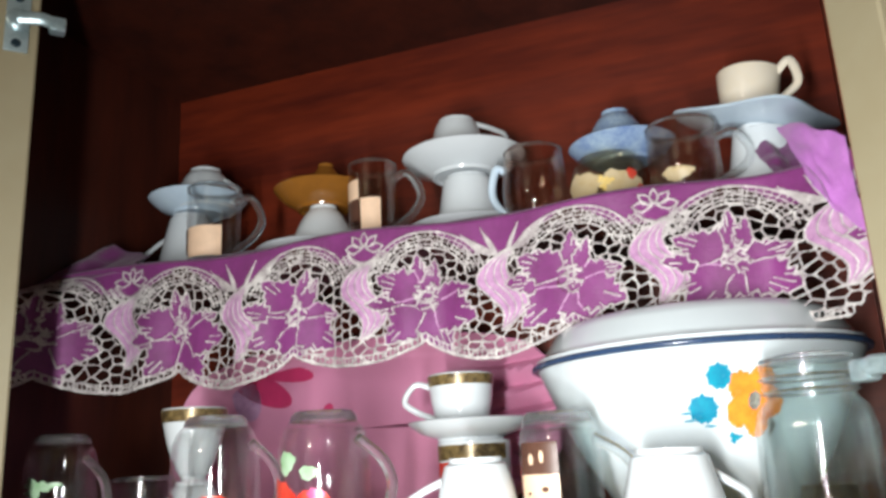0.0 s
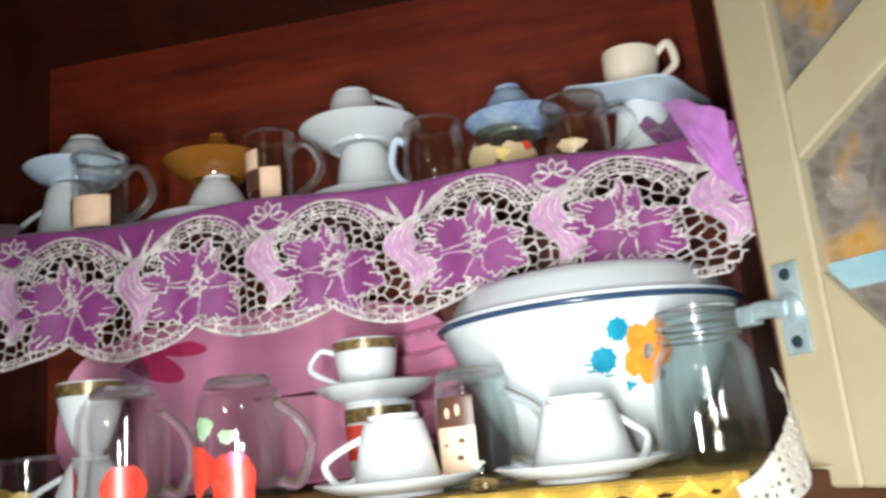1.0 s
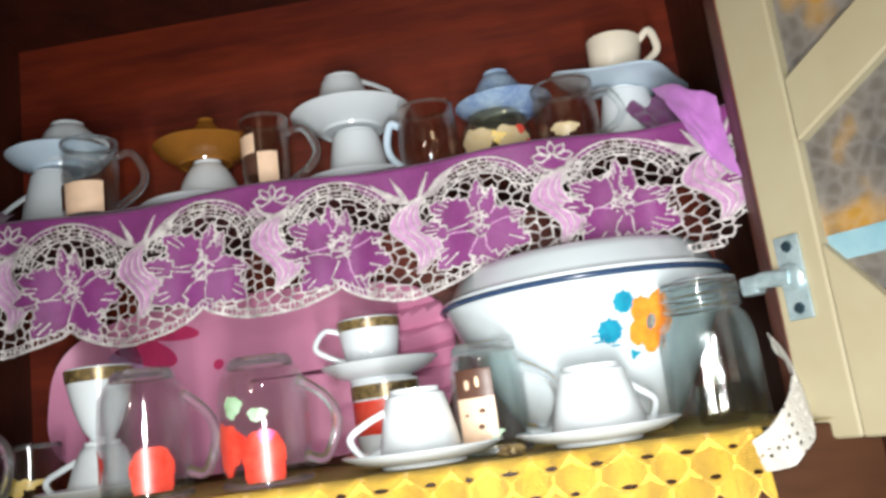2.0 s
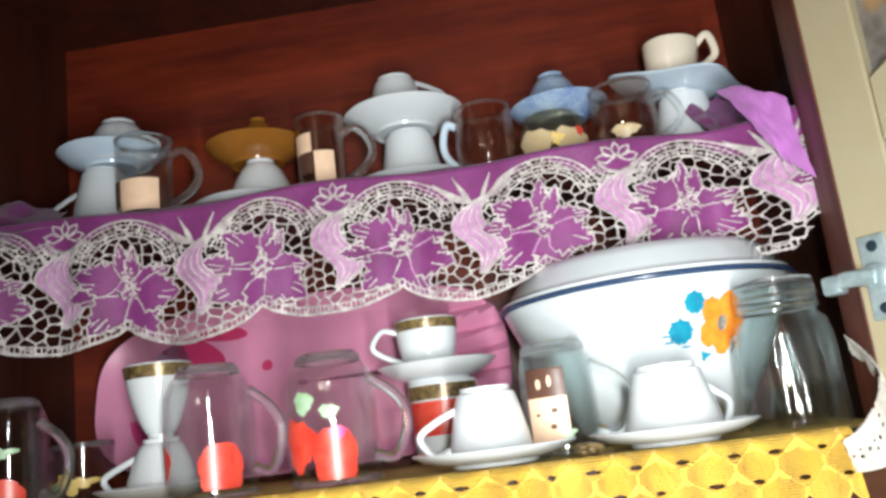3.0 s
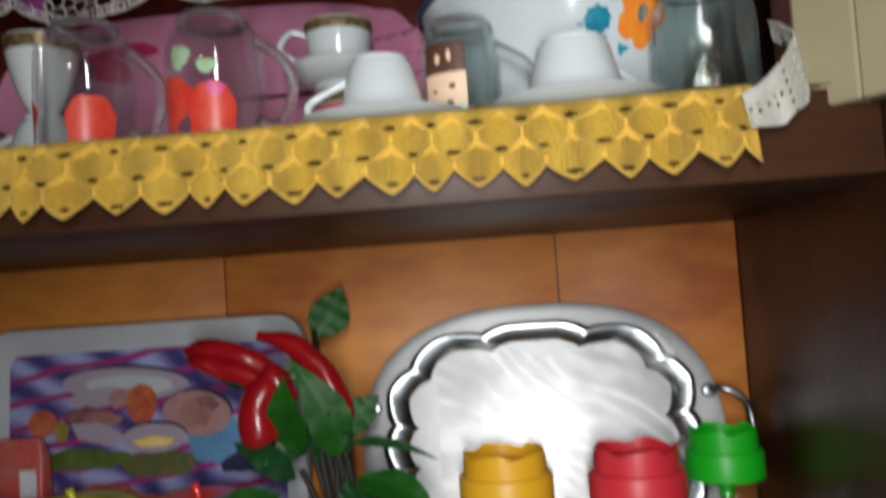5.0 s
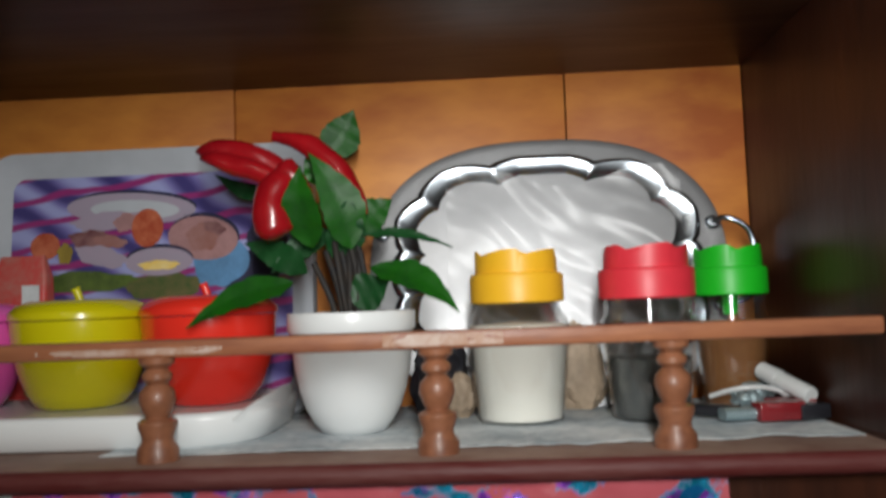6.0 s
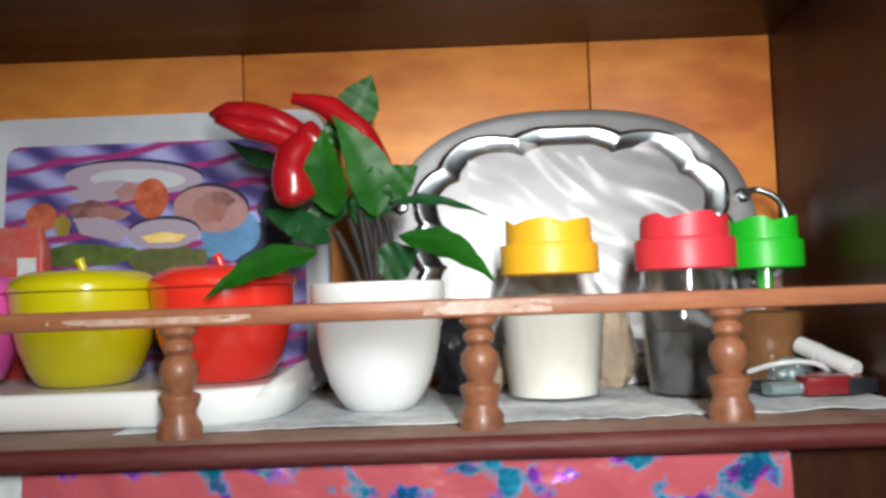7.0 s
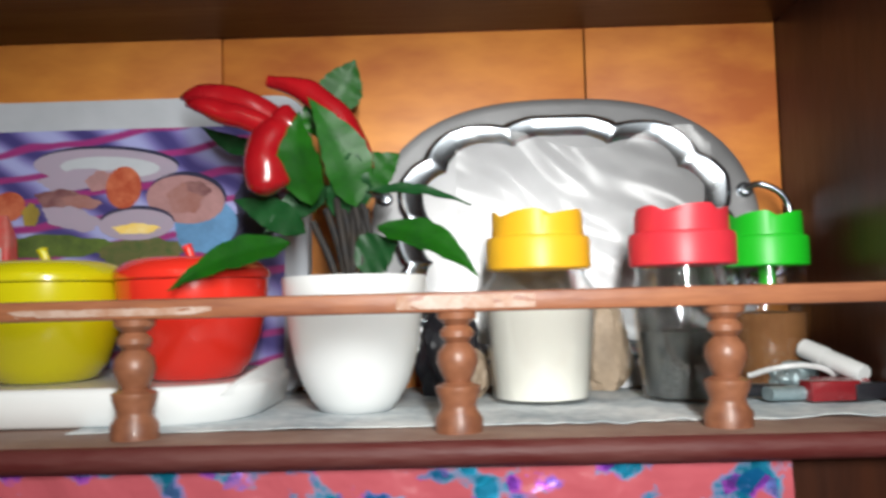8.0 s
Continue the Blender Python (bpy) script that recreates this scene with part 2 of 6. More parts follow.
def picture_material():
    """Printed tablecloth: wavy lilac, white and pink diagonal stripes."""
    m, t, b = nodes("lilac_striped_print")
    co, mp = t.nodes.new("ShaderNodeTexCoord"), t.nodes.new("ShaderNodeMapping")
    mp.inputs["Rotation"].default_value = (0, radians(8), 0)
    t.links.new(co.outputs["Object"], mp.inputs["Vector"])
    cols = []
    for scale, direction, dist in ((10.5, "Z", 2.2), (9.0, "DIAGONAL", 3.0)):
        w = t.nodes.new("ShaderNodeTexWave")
        w.bands_direction = direction
        w.inputs["Scale"].default_value, w.inputs["Distortion"].default_value = scale, dist
        w.inputs["Detail"].default_value, w.inputs["Detail Scale"].default_value = 1.0, 1.2
        t.links.new(mp.outputs[0], w.inputs["Vector"])
        cols.append(w)
    r1 = t.nodes.new("ShaderNodeValToRGB")
    e = r1.color_ramp.elements
    e[0].position, e[0].color = 0.05, (0.05, 0.04, 0.16, 1)
    e[1].position, e[1].color = 0.95, (0.31, 0.33, 0.58, 1)
    mid = e.new(0.45)
    mid.color = (0.16, 0.14, 0.36, 1)
    t.links.new(cols[1].outputs[1], r1.inputs[0])
    r2 = t.nodes.new("ShaderNodeMapRange")
    r2.inputs[1].default_value, r2.inputs[2].default_value = 0.75, 0.95
    t.links.new(cols[0].outputs[1], r2.inputs[0])
    mx = t.nodes.new("ShaderNodeMix")
    mx.data_type = "RGBA"
    mx.inputs[7].default_value = (0.26, 0.028, 0.15, 1)
    t.links.new(r2.outputs[0], mx.inputs[0])
    t.links.new(r1.outputs[0], mx.inputs[6])
    t.links.new(mx.outputs[2], b.inputs["Base Color"])
    b.inputs["Roughness"].default_value = 0.3
    return m


def foil_material():
    """Pink gift film with holographic patches whose colour turns from place to place."""
    m, t, b = nodes("holographic_pink_film")
    co = t.nodes.new("ShaderNodeTexCoord")
    n = t.nodes.new("ShaderNodeTexNoise")
    n.inputs["Scale"].default_value, n.inputs["Detail"].default_value = 34, 4
    t.links.new(co.outputs["Object"], n.inputs["Vector"])
    v = t.nodes.new("ShaderNodeTexVoronoi")
    v.inputs["Scale"].default_value = 62
    t.links.new(co.outputs["Object"], v.inputs["Vector"])
    hue = t.nodes.new("ShaderNodeValToRGB")
    e = hue.color_ramp.elements
    e[0].position, e[0].color = 0.0, (0.02, 0.10, 0.85, 1)
    e[1].position, e[1].color = 1.0, (0.55, 0.15, 0.75, 1)
    for p, c in ((0.35, (0.02, 0.45, 0.75)), (0.6, (0.05, 0.55, 0.95)), (0.8, (0.42, 0.10, 0.92))):
        e.new(p).color = (*c, 1)
    t.links.new(v.outputs["Color"], hue.inputs[0])
    mask = t.nodes.new("ShaderNodeMapRange")
    mask.inputs[1].default_value, mask.inputs[2].default_value = 0.53, 0.62
    t.links.new(n.outputs[0], mask.inputs[0])
    mx = t.nodes.new("ShaderNodeMix")
    mx.data_type = "RGBA"
    mx.inputs[6].default_value = (0.42, 0.085, 0.105, 1)
    t.links.new(mask.outputs[0], mx.inputs[0])
    t.links.new(hue.outputs[0], mx.inputs[7])
    t.links.new(mx.outputs[2], b.inputs["Base Color"])
    met = t.nodes.new("ShaderNodeMath")
    met.operation = "MULTIPLY"
    met.inputs[1].default_value = 0.85
    t.links.new(mask.outputs[0], met.inputs[0])
    t.links.new(met.outputs[0], b.inputs["Metallic"])
    b.inputs["Roughness"].default_value = 0.25
    bn = t.nodes.new("ShaderNodeTexNoise")
    bn.inputs["Scale"].default_value = 40
    t.links.new(co.outputs["Object"], bn.inputs["Vector"])
    bp = t.nodes.new("ShaderNodeBump")
    bp.inputs["Strength"].default_value, bp.inputs["Distance"].default_value = 0.7, 0.004
    t.links.new(bn.outputs[0], bp.inputs["Height"])
    t.links.new(bp.outputs[0], b.inputs["Normal"])
    return m


PICTURE, FOIL = picture_material(), foil_material()


# ---- mesh helpers ----
def empty(name, at=(0, 0, 0), turn=(0, 0, 0)):
    ob = new(name)
    ob.empty_display_size = 0.02
    ob.matrix_world = pose(*at, *turn)
    return ob


def part(name, bm, material, parent=None, label="", sharp=38):
    """Links a bmesh as one mesh object, smooth but for edges sharper than the angle."""
    bm.normal_update()
    for f in bm.faces:
        f.smooth = True
    for e in bm.edges:
        if len(e.link_faces) == 2 and e.calc_face_angle(0) > radians(sharp):
            e.smooth = False
    me = bpy.data.meshes.new(name)
    bm.to_mesh(me)
    bm.free()
    for m in (material if isinstance(material, (list, tuple)) else [material]):
        me.materials.append(m)
    ob = new(name, me)
    if parent:
        ob.parent = parent
    if label:
        ob["label"] = label
    return ob


def box(x0, x1, y0, y1, z0, z1, bevel=0.0, bm=None):
    own = bm or bmesh.new()
    r = bmesh.ops.create_cube(own, size=1, matrix=Matrix.LocRotScale(((x0 + x1) / 2, (y0 + y1) / 2, (z0 + z1) / 2), None, (x1 - x0, y1 - y0, z1 - z0)))
    if bevel:
        es = list({e for v in r["verts"] for e in v.link_edges})
        bmesh.ops.bevel(own, geom=es, offset=bevel, segments=2, profile=0.5, affect="EDGES")
    return own


def lathe(profile, n=48, bm=None, at=(0, 0, 0), wobble=0.0):
    """Turns (radius, height) pairs round z. A radius of 0 closes the end."""
    own = bm or bmesh.new()
    rings = []
    for r, z in profile:
        if r <= 1e-6:
            rings.append([own.verts.new((at[0], at[1], at[2] + z))])
        else:
            rings.append([own.verts.new((at[0] + r * math.cos(a) * (1 + wobble * math.sin(3 * a)), at[1] + r * math.sin(a), at[2] + z)) for a in (2 * math.pi * i / n for i in range(n))])
    for a, b in zip(rings, rings[1:]):
        if len(a) == 1 and len(b) == 1:
            continue
        for i in range(n):
            j = (i + 1) % n
            if len(a) == 1:
                own.faces.new((a[0], b[j], b[i]))
            elif len(b) == 1:
                own.faces.new((a[i], a[j], b[0]))
            else:
                own.faces.new((a[i], a[j], b[j], b[i]))
    bmesh.ops.recalc_face_normals(own, faces=own.faces)
    return own


def spline(pts, steps=6):
    """A smooth line (Catmull-Rom) through points."""
    p = [Vector(q) for q in pts]
    p = [2 * p[0] - p[1], *p, 2 * p[-1] - p[-2]]
    out = []
    for a, b, c, d in zip(p, p[1:], p[2:], p[3:]):
        for i in range(steps):
            t = i / steps
            out.append(0.5 * ((2 * b) + (c - a) * t + (2 * a - 5 * b + 4 * c - d) * t * t + (3 * b - a - 3 * c + d) * t ** 3))
    out.append(p[-2])
    return out


def tube(pts, radius, n=10, bm=None, flat=1.0, ends=None):
    """A round bar along points; radius may be a list; flat squeezes it across."""
    own = bm or bmesh.new()
    pts = [Vector(p) for p in pts]
    rad = radius if isinstance(radius, (list, tuple)) else [radius] * len(pts)
    up = Vector((0.13, 0.97, 0.21)).normalized()
    prev = []
    for i, p in enumerate(pts):
        d = (pts[min(i + 1, len(pts) - 1)] - pts[max(i - 1, 0)]).normalized()
        s = d.cross(up).normalized()
        u = s.cross(d).normalized()
        up = u
        ring = [own.verts.new(p + rad[i] * (math.cos(a) * s + flat * math.sin(a) * u)) for a in (2 * math.pi * k / n for k in range(n))]
        if prev:
            for k in range(n):
                own.faces.new((prev[k], prev[(k + 1) % n], ring[(k + 1) % n], ring[k]))
        else:
            own.faces.new(ring[::-1])
        prev = ring
    own.faces.new(prev)
    bmesh.ops.recalc_face_normals(own, faces=own.faces)
    return own


def patch(outline, radius_at, a0, thick=0.0006, grid=14, bm=None):
    """A print on a turned wall. outline(u, v) in -1..1 says whether it is covered; radius_at(v) gives (radius, z), a0 = (middle angle, half angle)."""
    own = bm or bmesh.new()
    n = grid * 2
    vs = {}

    def vert(i, j):
        if (i, j) not in vs:
            u, v = -1 + 2 * i / n, -1 + 2 * j / n
            r, z = radius_at(v)
            a = a0[0] + a0[1] * u
            vs[i, j] = own.verts.new(((r + thick) * math.cos(a), (r + thick) * math.sin(a), z))
        return vs[i, j]

    for i in range(n):
        for j in range(n):
            if outline(-1 + (2 * i + 1) / n, -1 + (2 * j + 1) / n):
                own.faces.new((vert(i, j), vert(i + 1, j), vert(i + 1, j + 1), vert(i, j + 1)))
    return own


def sheet(fn, nu, nv, thick=0.0, keep=None, bm=None):
    """A sheet of nu by nv cells through fn(u, v) with u, v in 0..1; thick gives it a back."""
    own = bm or bmesh.new()
    vs = [[own.verts.new(fn(i / nu, j / nv)) for j in range(nv + 1)] for i in range(nu + 1)]
    fs = []
    for i in range(nu):
        for j in range(nv):
            if keep is None or keep((i + 0.5) / nu, (j + 0.5) / nv):
                fs.append(own.faces.new((vs[i][j], vs[i + 1][j], vs[i + 1][j + 1], vs[i][j + 1])))
    loose = [v for v in own.verts if not v.link_faces]
    bmesh.ops.delete(own, geom=loose, context="VERTS")
    if thick:
        own.normal_update()
        bmesh.ops.solidify(own, geom=fs, thickness=thick)
    return own


def door_glass_view():
    """Reflections and view in the door glass as painted colour: taupe, pale net and orange patches, and a blue stripe.
    """
    m, t, b = nodes("painted_glass_view")
    co = t.nodes.new("ShaderNodeTexCoord")
    n = t.nodes.new("ShaderNodeTexNoise")
    n.inputs["Scale"].default_value, n.inputs["Detail"].default_value = 16, 2
    t.links.new(co.outputs["Object"], n.inputs["Vector"])
    ramp = t.nodes.new("ShaderNodeValToRGB")
    e = ramp.color_ramp.elements
    e[0].position, e[0].color = 0.36, (0.06, 0.05, 0.045, 1)
    e[1].position, e[1].color = 0.66, (0.30, 0.15, 0.02, 1)
    e.new(0.54).color = (0.13, 0.105, 0.085, 1)
    t.links.new(n.outputs[0], ramp.inputs[0])
    v = t.nodes.new("ShaderNodeTexVoronoi")
    v.feature = "DISTANCE_TO_EDGE"
    v.inputs["Scale"].default_value = 75
    t.links.new(co.outputs["Object"], v.inputs["Vector"])
    r = t.nodes.new("ShaderNodeMapRange")
    r.inputs[1].default_value, r.inputs[2].default_value, r.inputs[3].default_value, r.inputs[4].default_value = 0.01, 0.22, 0.12, 0.0
    t.links.new(v.outputs[0], r.inputs[0])
    mx = t.nodes.new("ShaderNodeMix")
    mx.data_type = "RGBA"
    mx.inputs[7].default_value = (0.42, 0.40, 0.40, 1)
    t.links.new(r.outputs[0], mx.inputs[0])
    t.links.new(ramp.outputs[0], mx.inputs[6])
    t.links.new(mx.outputs[2], b.inputs["Base Color"])
    b.inputs["Roughness"].default_value = 0.35
    return m


GLASS_VIEW = door_glass_view()
WORN = mat("worn_pale_wood", (0.55, 0.44, 0.38), 0.6, spots=0.9, scale=40, dark=(0.36, 0.17, 0.09), bump=0.4, bump_scale=80)


# ---- the cupboard and the room ----
WOOD_STILE = mat("stile_wood", (0.20, 0.047, 0.022), 0.5, spec=0.25, spots=0.8, scale=4.0, stretch=(5, 5, 1.0), dark=(0.07, 0.016, 0.009), bump=0.15, bump_scale=20)
# blue band of the reflections and view painted in the door glass
CYAN_BAND = mat("pale_blue_view_band", (0.14, 0.27, 0.32), 0.25, spots=0.5, scale=20, dark=(0.35, 0.45, 0.48))
BACK, LEFT, RIGHT = 0.41, -0.635, 0.302
SHELF_LOW, SHELF_UP, TOP_IN, NICHE_TOP, NICHE = 1.655, 1.966, 2.305, 1.59, 1.191
FRONT_UP = 0.172


def structure(name, bm, material, label, category):
    return tagged(part(name, bm, material), label, category, kind="structure")


structure("floor", box(-1.9, 1.9, -2.3, 0.5, -0.05, 0.0), FLOOR, "grey tiled floor of the room", "floor")
structure("ceiling", box(-1.9, 1.9, -2.3, 0.5, 2.62, 2.68), PLASTER, "plain plastered ceiling of the room", "ceiling")
structure("wall_north", box(-1.9, 1.9, 0.44, 0.5, 0, 2.62), PLASTER, "plastered wall behind the cupboard", "wall")
structure("wall_south", box(-1.9, 1.9, -2.36, -2.3, 0, 2.62), PLASTER, "plastered wall facing the cupboard", "wall")
structure("wall_west", box(-1.96, -1.9, -2.3, 0.5, 0, 2.62), PLASTER, "plastered side wall of the room", "wall")
structure("wall_east", box(1.9, 1.96, -2.3, 0.5, 0, 2.62), PLASTER, "plastered side wall of the room", "wall")

cupboard = tagged(empty("cupboard", (0, 0, 0)), "tall red-brown varnished wooden kitchen cupboard with open doors", "cupboard")
part("back_panel", box(LEFT, RIGHT, BACK, 0.428, NICHE_TOP, TOP_IN), WOOD_RED, cupboard, "red varnished plywood back")
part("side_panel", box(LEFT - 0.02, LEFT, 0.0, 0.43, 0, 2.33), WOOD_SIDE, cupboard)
part("side_panel", box(RIGHT, RIGHT + 0.02, 0.0, 0.43, 0, 2.33), WOOD_BROWN, cupboard, "glossy dark brown side board")
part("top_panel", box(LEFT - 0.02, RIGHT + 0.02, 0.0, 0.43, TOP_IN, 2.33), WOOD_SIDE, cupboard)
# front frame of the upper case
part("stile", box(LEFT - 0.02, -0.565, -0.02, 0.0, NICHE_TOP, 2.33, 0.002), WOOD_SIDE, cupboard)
post_bm = bmesh.new()
low, high = ([post_bm.verts.new((x, y, z)) for x, y in ((0.2525, 0.0265), (RIGHT - 0.0005, 0.0265), (RIGHT - 0.0005, 0.118), (0.2690, 0.118))] for z in (SHELF_LOW + 0.001, TOP_IN - 0.001))
for k in range(4):
    post_bm.faces.new((low[k], low[(k + 1) % 4], high[(k + 1) % 4], high[k]))
post_bm.faces.new(low[::-1])
post_bm.faces.new(high)
bmesh.ops.recalc_face_normals(post_bm, faces=post_bm.faces)
part("stile", post_bm, WOOD_STILE, cupboard, "red-brown door post")
part("top_rail", box(-0.565, 0.256, -0.02, 0.0, 2.25, 2.33, 0.002), WOOD_RED, cupboard)
part("bottom_board", box(LEFT, RIGHT, 0.006, BACK, NICHE_TOP, SHELF_LOW - 0.002, 0.002), WOOD_UNDER, cupboard, "dark brown underside board")
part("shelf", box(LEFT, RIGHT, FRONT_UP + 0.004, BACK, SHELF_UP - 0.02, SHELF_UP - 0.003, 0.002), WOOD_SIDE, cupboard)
# niche boards, with narrow dark gaps
edges = [LEFT, -0.322, 0.088, RIGHT]
for k, (a, b) in enumerate(zip(edges, edges[1:])):
    part("back_board", box(a + 0.0008, b - 0.0008, BACK + (0.0, 0.002, 0.001)[k], 0.43, NICHE, NICHE_TOP, 0.001), WOOD_PLY, cupboard, "orange varnished plywood board")
part("niche_shelf", box(LEFT, RIGHT, 0.066, BACK, NICHE - 0.018, NICHE, 0.001), WOOD_LEDGE, cupboard, "dusty worn shelf board")
part("ledge_moulding", tube([(LEFT - 0.01, 0.066, NICHE - 0.0095), (RIGHT + 0.01, 0.066, NICHE - 0.0095)], 0.0092, 16), WOOD_EDGE, cupboard, "dark red rounded front edge, dusty")
part("lower_panel", box(LEFT, RIGHT, 0.075, 0.09, 0.08, NICHE - 0.018, 0.001), WOOD_BROWN, cupboard)
part("plinth", box(LEFT, RIGHT, 0.09, BACK, 0, 0.08), WOOD_SIDE, cupboard)

# gift film stuck under the ledge
def film(u, v):
    x, z = -0.41 + 0.575 * u, 1.171 - 0.16 * v
    return (x, 0.070 - 0.003 * noise.noise((x * 30, z * 30, 0)) - 0.002 * abs(math.sin(x * 60 + z * 40)), z)


film_ob = part("gift_film", sheet(film, 70, 22), FOIL)
tagged(film_ob, "crinkled pink holographic gift film stuck under the ledge", "film")
part("backing_strip", box(-0.45, -0.412, 0.0735, 0.0748, 1.0, 1.172), WHITE_PRINT, cupboard, "pale strip beside the film")

# balustrade: rail on turned posts
balustrade = tagged(empty("balustrade", (0, 0.10, NICHE)), "low turned wooden balustrade along the niche shelf", "railing")
part("rail", box(LEFT, RIGHT, -0.011, 0.011, 0.0865, 0.1015, 0.003), WOOD_RAIL, balustrade)
def worn_patch(x0, x1, z0, z1, y, seed):
    """Flaked, dusty stretch on the front of the rail."""
    def keep(u, v):
        return noise.noise((u * 9, v * 2.2, seed)) > -0.05 - 0.5 * math.sin(math.pi * u) * (0.4 + 0.6 * math.sin(math.pi * v))
    return sheet(lambda u, v: (x0 + (x1 - x0) * u, y - 0.0004, z0 + (z1 - z0) * v), 90, 14, 0, keep)


part("worn_patch", worn_patch(-0.105, -0.005, 0.0892, 0.0990, -0.011, 3), WORN, balustrade, "flaked pale patch on the rail")
part("worn_patch", worn_patch(-0.40, -0.24, 0.0895, 0.0950, -0.011, 8), WORN, balustrade, "dusty pale patch on the rail")
POST = [(0, 0), (0.0175, 0), (0.0175, 0.010), (0.0135, 0.016), (0.0130, 0.020), (0.0165, 0.029), (0.0165, 0.033), (0.0095, 0.036), (0.0125, 0.042), (0.0155, 0.050), (0.0145, 0.058), (0.0085, 0.0645), (0.0125, 0.069), (0.0125, 0.073), (0.0085, 0.077), (0.0145, 0.082), (0.0150, 0.0868), (0, 0.0868)]
for x in (-0.548, -0.300, -0.062, 0.133):
    p = part("post", lathe(POST, 24), WOOD_TURNED, balustrade)
    p.location.x = x


# ---- open doors ----
def door(side, hinge_x, hinge_y, angle):
    """A cream frame door with glass and crossed glazing bars, hinged at its inner edge; local x runs from the hinge to the free edge."""
    d = tagged(empty("door_1" if side > 0 else "door_2", (hinge_x, hinge_y, 1.64)), "open cream-painted cupboard door with glass", "door", kind="structure")
    d.matrix_world = pose(hinge_x, hinge_y, 1.64) @ pose(0, 0, 0, 0, 0, angle)
    w, h, s, t = 0.36, 0.69, 0.046, 0.020

    def slab(name, pts):
        bm = bmesh.new()
        f = bm.faces.new([bm.verts.new((side * x, -t / 2, z)) for x, z in pts])
        r = bmesh.ops.extrude_face_region(bm, geom=[f])
        bmesh.ops.translate(bm, verts=[v for v in r["geom"] if isinstance(v, bmesh.types.BMVert)], vec=(0, t, 0))
        bmesh.ops.recalc_face_normals(bm, faces=bm.faces)
        bmesh.ops.bevel(bm, geom=list(bm.edges), offset=0.002, segments=1, affect="EDGES")
        return part(name, bm, CREAM, d, sharp=20)

    slab("stile", [(0, 0), (s, 0), (s, h), (0, h)])
    slab("stile", [(w - s, 0), (w, 0), (w, h), (w - s, h)])
    slab("bottom_rail", [(s + 0.0004, 0), (w - s - 0.0004, 0), (w - s - 0.0004, 0.075), (w - s - 0.07, 0.055), (s + 0.085, 0.045), (s + 0.0004, 0.15)])
    slab("top_rail", [(s + 0.0004, h), (w - s - 0.0004, h), (w - s - 0.0004, h - 0.08), (s + 0.0004, h - 0.08)])
    slab("glazing_bar", [(s + 0.0006, 0.233), (w - s - 0.0006, 0.372), (w - s - 0.0006, 0.424), (s + 0.0006, 0.287)])
    part("pane", box(min(side * (s - 0.004), side * (w - s + 0.004)), max(side * (s - 0.004), side * (w - s + 0.004)), -0.0015, 0.0015, 0.05, h - 0.07), PANE, d, "clear glass pane").visible_shadow = False
    # added sheet and strip carry the painted reflections and view of the glass
    part("view_sheet", box(min(side * (s - 0.003), side * (w - s + 0.003)), max(side * (s - 0.003), side * (w - s + 0.003)), 0.0022, 0.0032, 0.052, h - 0.072), GLASS_VIEW, d, "sheet added behind the pane, painted with what the glass reflects and shows")
    part("view_band", box(min(side * (s + 0.001), side * (w - s - 0.001)), max(side * (s + 0.001), side * (w - s - 0.001)), 0.0016, 0.0021, 0.134, 0.155), CYAN_BAND, d, "pale blue band added as part of the view painted in the glass")
    return d


def hinge(parent, side, z):
    """A concealed hinge: plate with screws on the inner face of the door, jointed arm to the case."""
    cx = side * 0.020
    bm = box(cx - 0.011, cx + 0.011, -0.0132, -0.0102, z - 0.034, z + 0.034, 0.001)
    plate = part("hinge_plate", bm, ZINC, parent, "zinc hinge plate")
    for dz in (-0.025, 0.025):
        s = lathe([(0, 0), (0.0048, 0), (0.0038, 0.002), (0, 0.0022)], 14)
        bmesh.ops.transform(s, matrix=pose(cx, -0.0131, z + dz, 90), verts=s.verts)
        part("screw", s, SCREW, plate)
    arm = lathe([(0, 0), (0.011, 0), (0.011, 0.004), (0.008, 0.006), (0, 0.006)], 20)
    bmesh.ops.transform(arm, matrix=pose(cx, -0.0131, z, 90), verts=arm.verts)
    tube(spline([(cx, -0.018, z), (cx - side * 0.020, -0.021, z + 0.002), (cx - side * 0.028, -0.020, z + 0.001), (cx - side * 0.038, -0.017, z)], 4), 0.0068, 10, arm, 0.65)
    box(cx - side * 0.036 - 0.008, cx - side * 0.036 + 0.008, -0.023, -0.008, z - 0.008, z + 0.008, 0.003, arm)
    part("hinge_arm", arm, ZINC, parent, "zinc hinge arm")


right_door = door(1, 0.259, 0.030, DOOR_R)
left_door = door(-1, -0.471, -0.024, DOOR_L)
hinge(right_door, 1, 0.128)
hinge(left_door, -1, 0.532)


# ---- crockery ----
# floral print of the wide cup; also a painted reflection on a round mug
TAN_PATCH = mat("tan_print_and_reflection", (0.50, 0.38, 0.20), 0.35, spots=0.9, scale=80, dark=(0.55, 0.46, 0.30))
def shell(outer, wall, floor_z):
    """Closed wall of a vessel from its outer profile (bottom up): outside up, rounded lip, inside down."""
    inner = [(max(r - wall, 0.001), max(z, floor_z)) for r, z in reversed(outer) if z > floor_z * 0.5]
    lip = [(outer[-1][0] - wall / 2, outer[-1][1] + wall * 0.45)]
    return [(0, outer[0][1]), *outer, *lip, *inner, (0, floor_z)]


